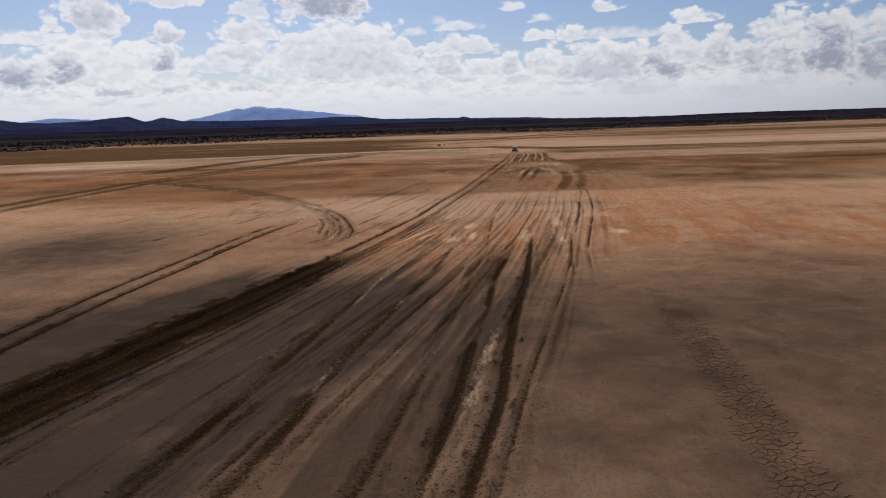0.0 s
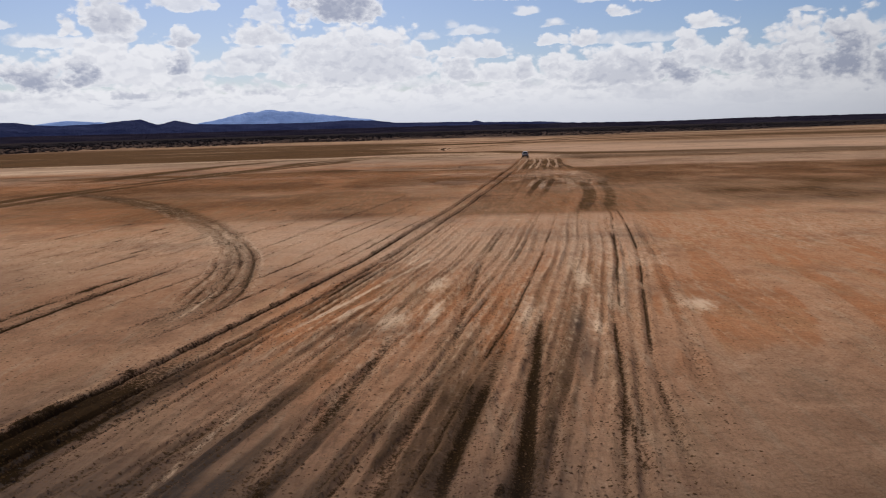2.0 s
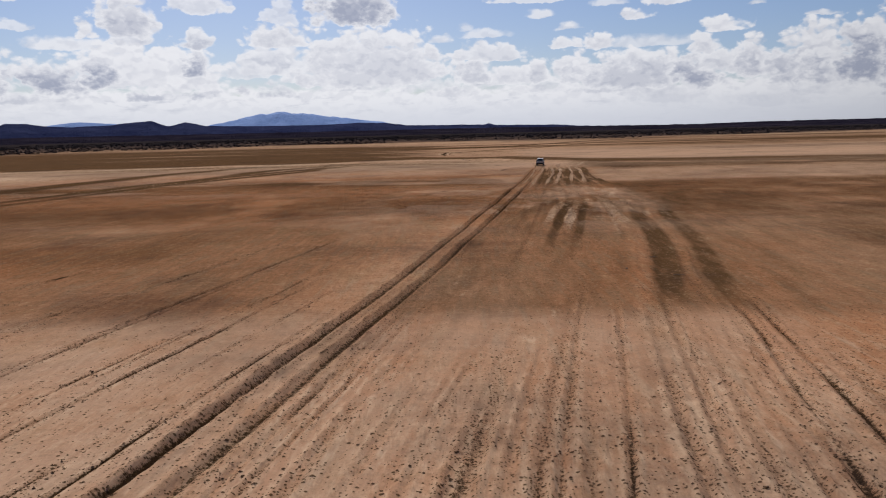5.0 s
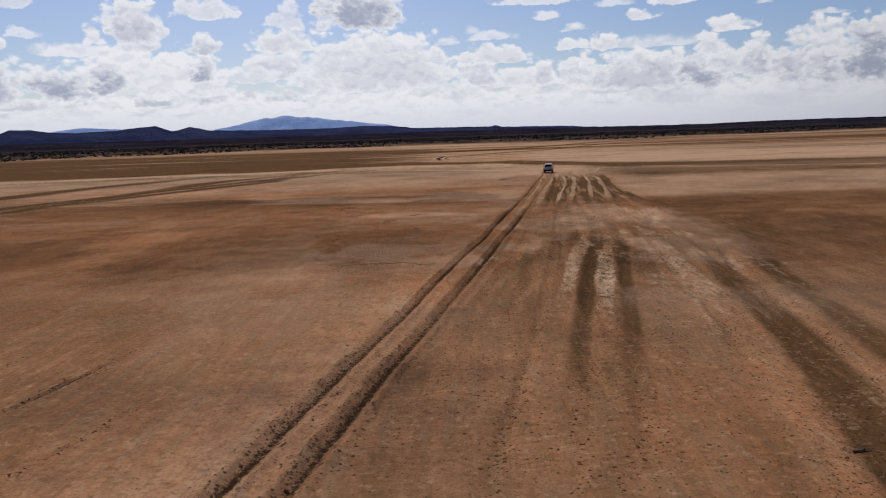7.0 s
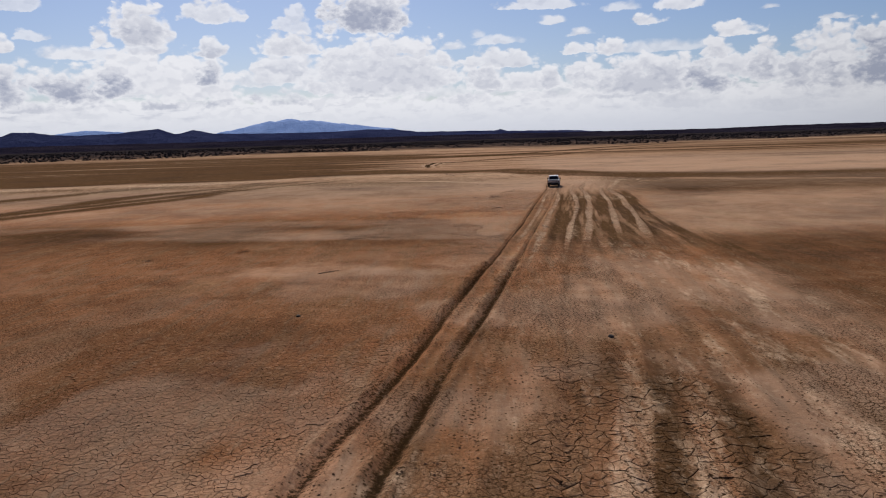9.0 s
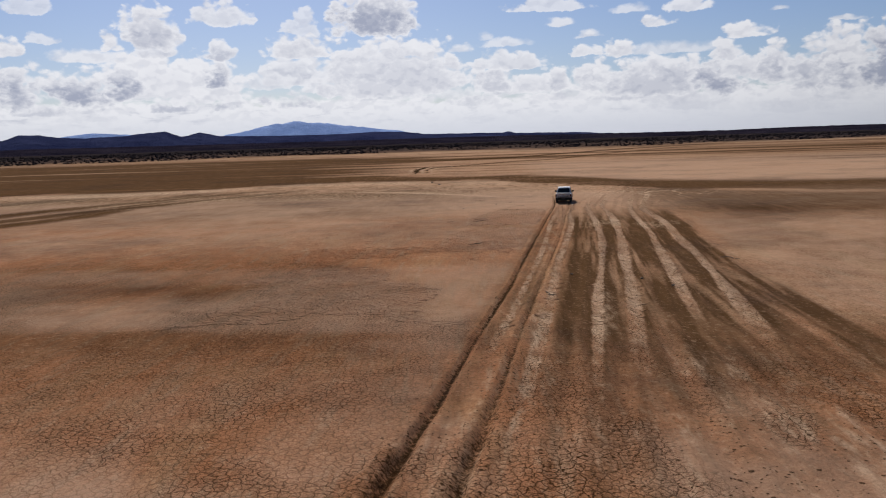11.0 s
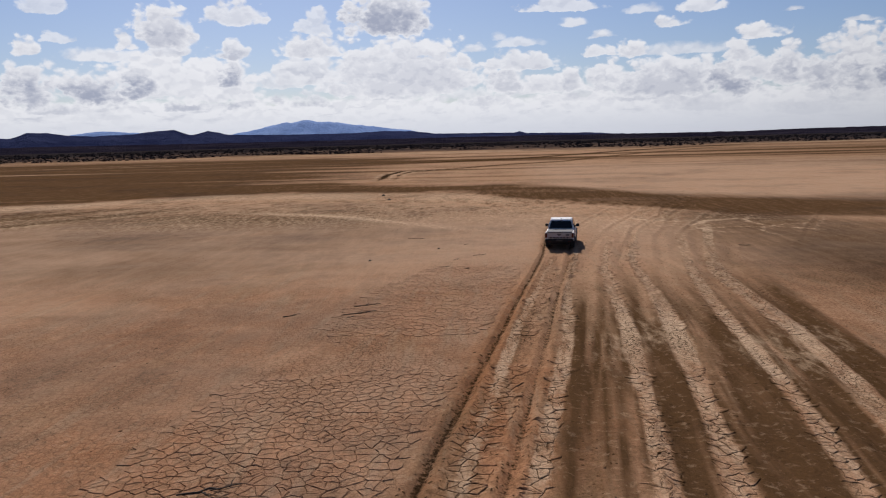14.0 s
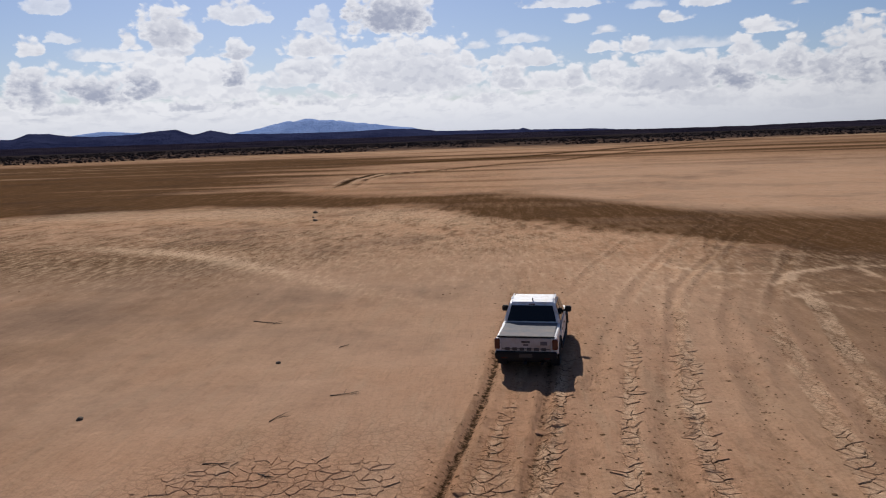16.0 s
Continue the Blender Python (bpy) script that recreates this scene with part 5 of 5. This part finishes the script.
for q, (x0, y0, x1, y1, twigs, thick) in enumerate(STICKS):
    tagged(stick(x0, y0, x1, y1, q, twigs, thick * 0.5), "dead grey-brown branch lying on the cracked clay", "stick", "sticks on the clay pan")


def rock(x, y, size, seed):
    r = random.Random(seed)
    bm = bmesh.new()
    bmesh.ops.create_icosphere(bm, subdivisions=2, radius=1)
    for v in bm.verts:
        s = 1 + 0.35 * noise.noise(v.co * 1.4 + Vector((seed, 0, 0)))
        v.co = Vector((v.co.x * s * size, v.co.y * s * size * 0.8, v.co.z * s * size * 0.55))
    ob = part("rock", bm, STONE, None)
    ob.matrix_world = pose(x, y, ground_z(x, y) + size * 0.25, 0, 0, r.uniform(0, 360))
    return ob


for q, (x, y, size) in enumerate(((9.3, 321.0, 0.24), (7.5, 328.5, 0.26), (8.4, 324.0, 0.12), (5.9, 188.0, 0.13), (20.1, 183.2, 0.15), (27.2, 224.2, 0.11),
                                  (26.0, 226.2, 0.1), (18.6, 132.0, 0.09), (15.0, 272.2, 0.1), (18.8, 277.2, 0.09), (22.4, 228.0, 0.09))):
    tagged(rock(x, y, size, q), "dark weathered rock lying on the clay", "rock", "rocks on the clay pan")


# ---------------------------------------------------------------- clods thrown up along the ruts
verts, faces = [], []
r = np.random.RandomState(21)
cx, cy, cs = [], [], []
for line, half, depth, berm, y0, y1, dirt, wander, fade, light, seed in RUTS:
    if y0 > 350 or half > 0.85:
        continue
    n = int((min(y1, 300) - max(y0, 16)) * (3.0 + 16.0 * dirt) * min(1.0, 0.4 / half))
    yy = r.uniform(max(y0, 16), min(y1, 300), max(n, 0))
    xx = np.interp(yy, *line) + r.normal(0, half * 1.5 + 0.1, len(yy))
    cx.append(xx), cy.append(yy), cs.append((0.011 + 0.040 * r.rand(len(yy)) ** 4) * np.where(yy > 200, 0.6, 1.0))
n = 11000        # broken ground beyond the rise
yy = 337 - 50 * r.rand(n) ** 1.8
xx = r.uniform(-25, 40, n)
keep = fbm(xx / 7, yy / 9, 41, 3) > 0.5
xx, yy = xx[keep], yy[keep]
cx.append(xx), cy.append(yy), cs.append(0.012 + 0.05 * r.rand(len(yy)) ** 6)
cx, cy, cs = np.concatenate(cx), np.concatenate(cy), np.concatenate(cs)
cz = ground_fields(cx, cy, False)
wet_verts, wet_faces = [], []
for q in range(len(cx)):
    near_start = cy[q] < 92 and cx[q] < np.interp(cy[q], *MAIN) + 4
    lump(cx[q], cy[q], cz[q] + cs[q] * 0.25, cs[q] * 1.2, cs[q], cs[q] * 0.7, q, wet_verts if near_start else verts, wet_faces if near_start else faces)
tagged(mesh_object("damp_clods", wet_verts, wet_faces, WET_CLOD), "small black clods of damp clay along the deep ruts", "clods", kind="stuff")
tagged(mesh_object("soil_clods", verts, faces, CLOD), "small dark clods of dry clay along the ruts", "clods", kind="stuff")


# ---------------------------------------------------------------- plates of cracked crust
def cell_polygon(site, others):
    """The Voronoi cell of a site among its neighbours, by clipping a square."""
    sx, sy = site
    poly = [(sx - 2, sy - 2), (sx + 2, sy - 2), (sx + 2, sy + 2), (sx - 2, sy + 2)]
    reach = 64.0
    for ox, oy in sorted(others, key=lambda p: (p[0] - sx) ** 2 + (p[1] - sy) ** 2):
        nx, ny = ox - sx, oy - sy
        if nx * nx + ny * ny > 4 * reach:
            break
        lim = (nx * (ox + sx) + ny * (oy + sy)) / 2
        out = []
        for k in range(len(poly)):
            p, q = poly[k], poly[(k + 1) % len(poly)]
            dp, dq = nx * p[0] + ny * p[1] - lim, nx * q[0] + ny * q[1] - lim
            if dp <= 0:
                out.append(p)
            if dp * dq < 0:
                f = dp / (dp - dq)
                out.append((p[0] + f * (q[0] - p[0]), p[1] + f * (q[1] - p[1])))
        poly = out
        if len(poly) < 3:
            return []
        reach = max((p[0] - sx) ** 2 + (p[1] - sy) ** 2 for p in poly)
    return poly


def plate_sites(x0, x1, y0, y1, pitch, chance, seed):
    r = np.random.RandomState(seed)
    nx, ny = int((x1 - x0) / pitch) + 1, int((y1 - y0) / pitch) + 1
    gx_, gy_ = np.meshgrid(np.arange(nx), np.arange(ny))
    px = x0 + (gx_ + 0.5 * (gy_ % 2) + r.uniform(-0.55, 0.55, gx_.shape)) * pitch
    py = y0 + (gy_ + r.uniform(-0.55, 0.55, gx_.shape)) * pitch
    # the crust breaks off unevenly towards the sides
    rim = np.minimum(np.minimum(px - x0, x1 - px), np.minimum(py - y0, y1 - py)) + 5 * (fbm(px / 4, py / 4, 66, 3) - 0.5)
    keep = chance(px.ravel(), py.ravel()).reshape(px.shape) * smooth(0.0, 3.0, rim) > r.uniform(0.46, 0.54, px.shape)
    cells = []
    for j in range(1, ny - 1):
        for i_ in range(1, nx - 1):
            if not keep[j, i_]:
                continue
            near = [(px[b, a], py[b, a]) for b in range(max(0, j - 2), min(ny, j + 3)) for a in range(max(0, i_ - 2), min(nx, i_ + 3)) if (a, b) != (i_, j)]
            poly = cell_polygon((px[j, i_], py[j, i_]), near)
            if len(poly) >= 3:
                cells.append(((px[j, i_], py[j, i_]), poly))
    return cells


def plate_geometry(site, poly, gap, rise, heights, verts, faces, edges):
    base = len(verts)
    n = len(poly)
    c = Vector(site)
    for (x, y), z in zip(poly, heights):
        v = Vector((x, y)) - c
        l = max(v.length, 0.05)
        s = max(0.4, (l - gap) / l)
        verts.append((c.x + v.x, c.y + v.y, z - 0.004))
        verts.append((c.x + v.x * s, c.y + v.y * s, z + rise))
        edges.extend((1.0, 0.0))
    verts.append((c.x, c.y, sum(heights) / n + rise * 0.8))
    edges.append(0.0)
    for k in range(n):
        a, b = base + 2 * k, base + 2 * ((k + 1) % n)
        faces.append((a, b, b + 1, a + 1))
        faces.append((a + 1, b + 1, base + 2 * n))


def soil_layers(obs, verts, edges):
    """The soils of the ground below go on over the crust of these objects, whose points follow one another in verts."""
    v = np.array(verts)
    fields = ground_fields(v[:, 0].copy(), v[:, 1].copy())[1]
    # plate rims carry painted crack shade where the crust is well cracked
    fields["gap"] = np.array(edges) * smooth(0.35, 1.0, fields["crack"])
    fields["crack"] = fields["crack"] * 0.45
    start = 0
    for ob in obs:
        stop = start + len(ob.data.vertices)
        for name, values in fields.items():
            ob.data.attributes.new(name, "FLOAT", "POINT").data.foreach_set("value", values[start:stop].astype(np.float32))
        start = stop


def crusted(x, y):
    f = ground_fields(x, y)[1]
    return f["crack"] * (1 - np.clip(f["churn"] * 3, 0, 1))


cells = plate_sites(8, 36, 252, 281, 0.31, crusted, 1)
cells += plate_sites(3, 34, 216, 252, 0.31, crusted, 2)
cells += plate_sites(-2, 12, 166, 186, 0.21, crusted, 3)
cells += plate_sites(14.5, 26, 154, 182, 0.40, crusted, 4)
cells += plate_sites(-3, 15, 17, 46, 0.34, crusted, 5)
# edges are broken in the middle, so that the cracks run unevenly
cells = [(site, [p for a, b in zip(poly, poly[1:] + poly[:1]) for p in ((a, ((a[0] + b[0]) / 2, (a[1] + b[1]) / 2)) if math.dist(a, b) > 0.12 else (a,))]) for site, poly in cells]
flat_x = np.array([p[0] for _, poly in cells for p in poly])
flat_y = np.array([p[1] for _, poly in cells for p in poly])
flat_x, flat_y = (flat_x + 0.24 * (fbm(flat_x / 0.22, flat_y / 0.22, 61, 2) - 0.5), flat_y + 0.24 * (fbm(flat_x / 0.22, flat_y / 0.22, 64, 2) - 0.5))
flat_z = ground_fields(flat_x, flat_y, False)
r = random.Random(5)
verts, faces, edges, at, singles, single_verts, single_edges = [], [], [], 0, [], [], []
for site, poly in cells:
    z = flat_z[at:at + len(poly)]
    poly = list(zip(flat_x[at:at + len(poly)], flat_y[at:at + len(poly)]))
    at += len(poly)
    rise, gap = r.uniform(0.014, 0.024), 0.015 + 0.036 * r.random() ** 2
    if 100 < site[1] < 190 and site[0] < 13:      # the small plates of the open pan
        gap *= 0.55
    if len(singles) < 300 and 254 < site[1] < 264 and 17 < site[0] < 34:
        v, f, e = [], [], []
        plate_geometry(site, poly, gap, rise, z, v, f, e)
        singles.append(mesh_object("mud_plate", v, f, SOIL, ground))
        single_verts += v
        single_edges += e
    else:
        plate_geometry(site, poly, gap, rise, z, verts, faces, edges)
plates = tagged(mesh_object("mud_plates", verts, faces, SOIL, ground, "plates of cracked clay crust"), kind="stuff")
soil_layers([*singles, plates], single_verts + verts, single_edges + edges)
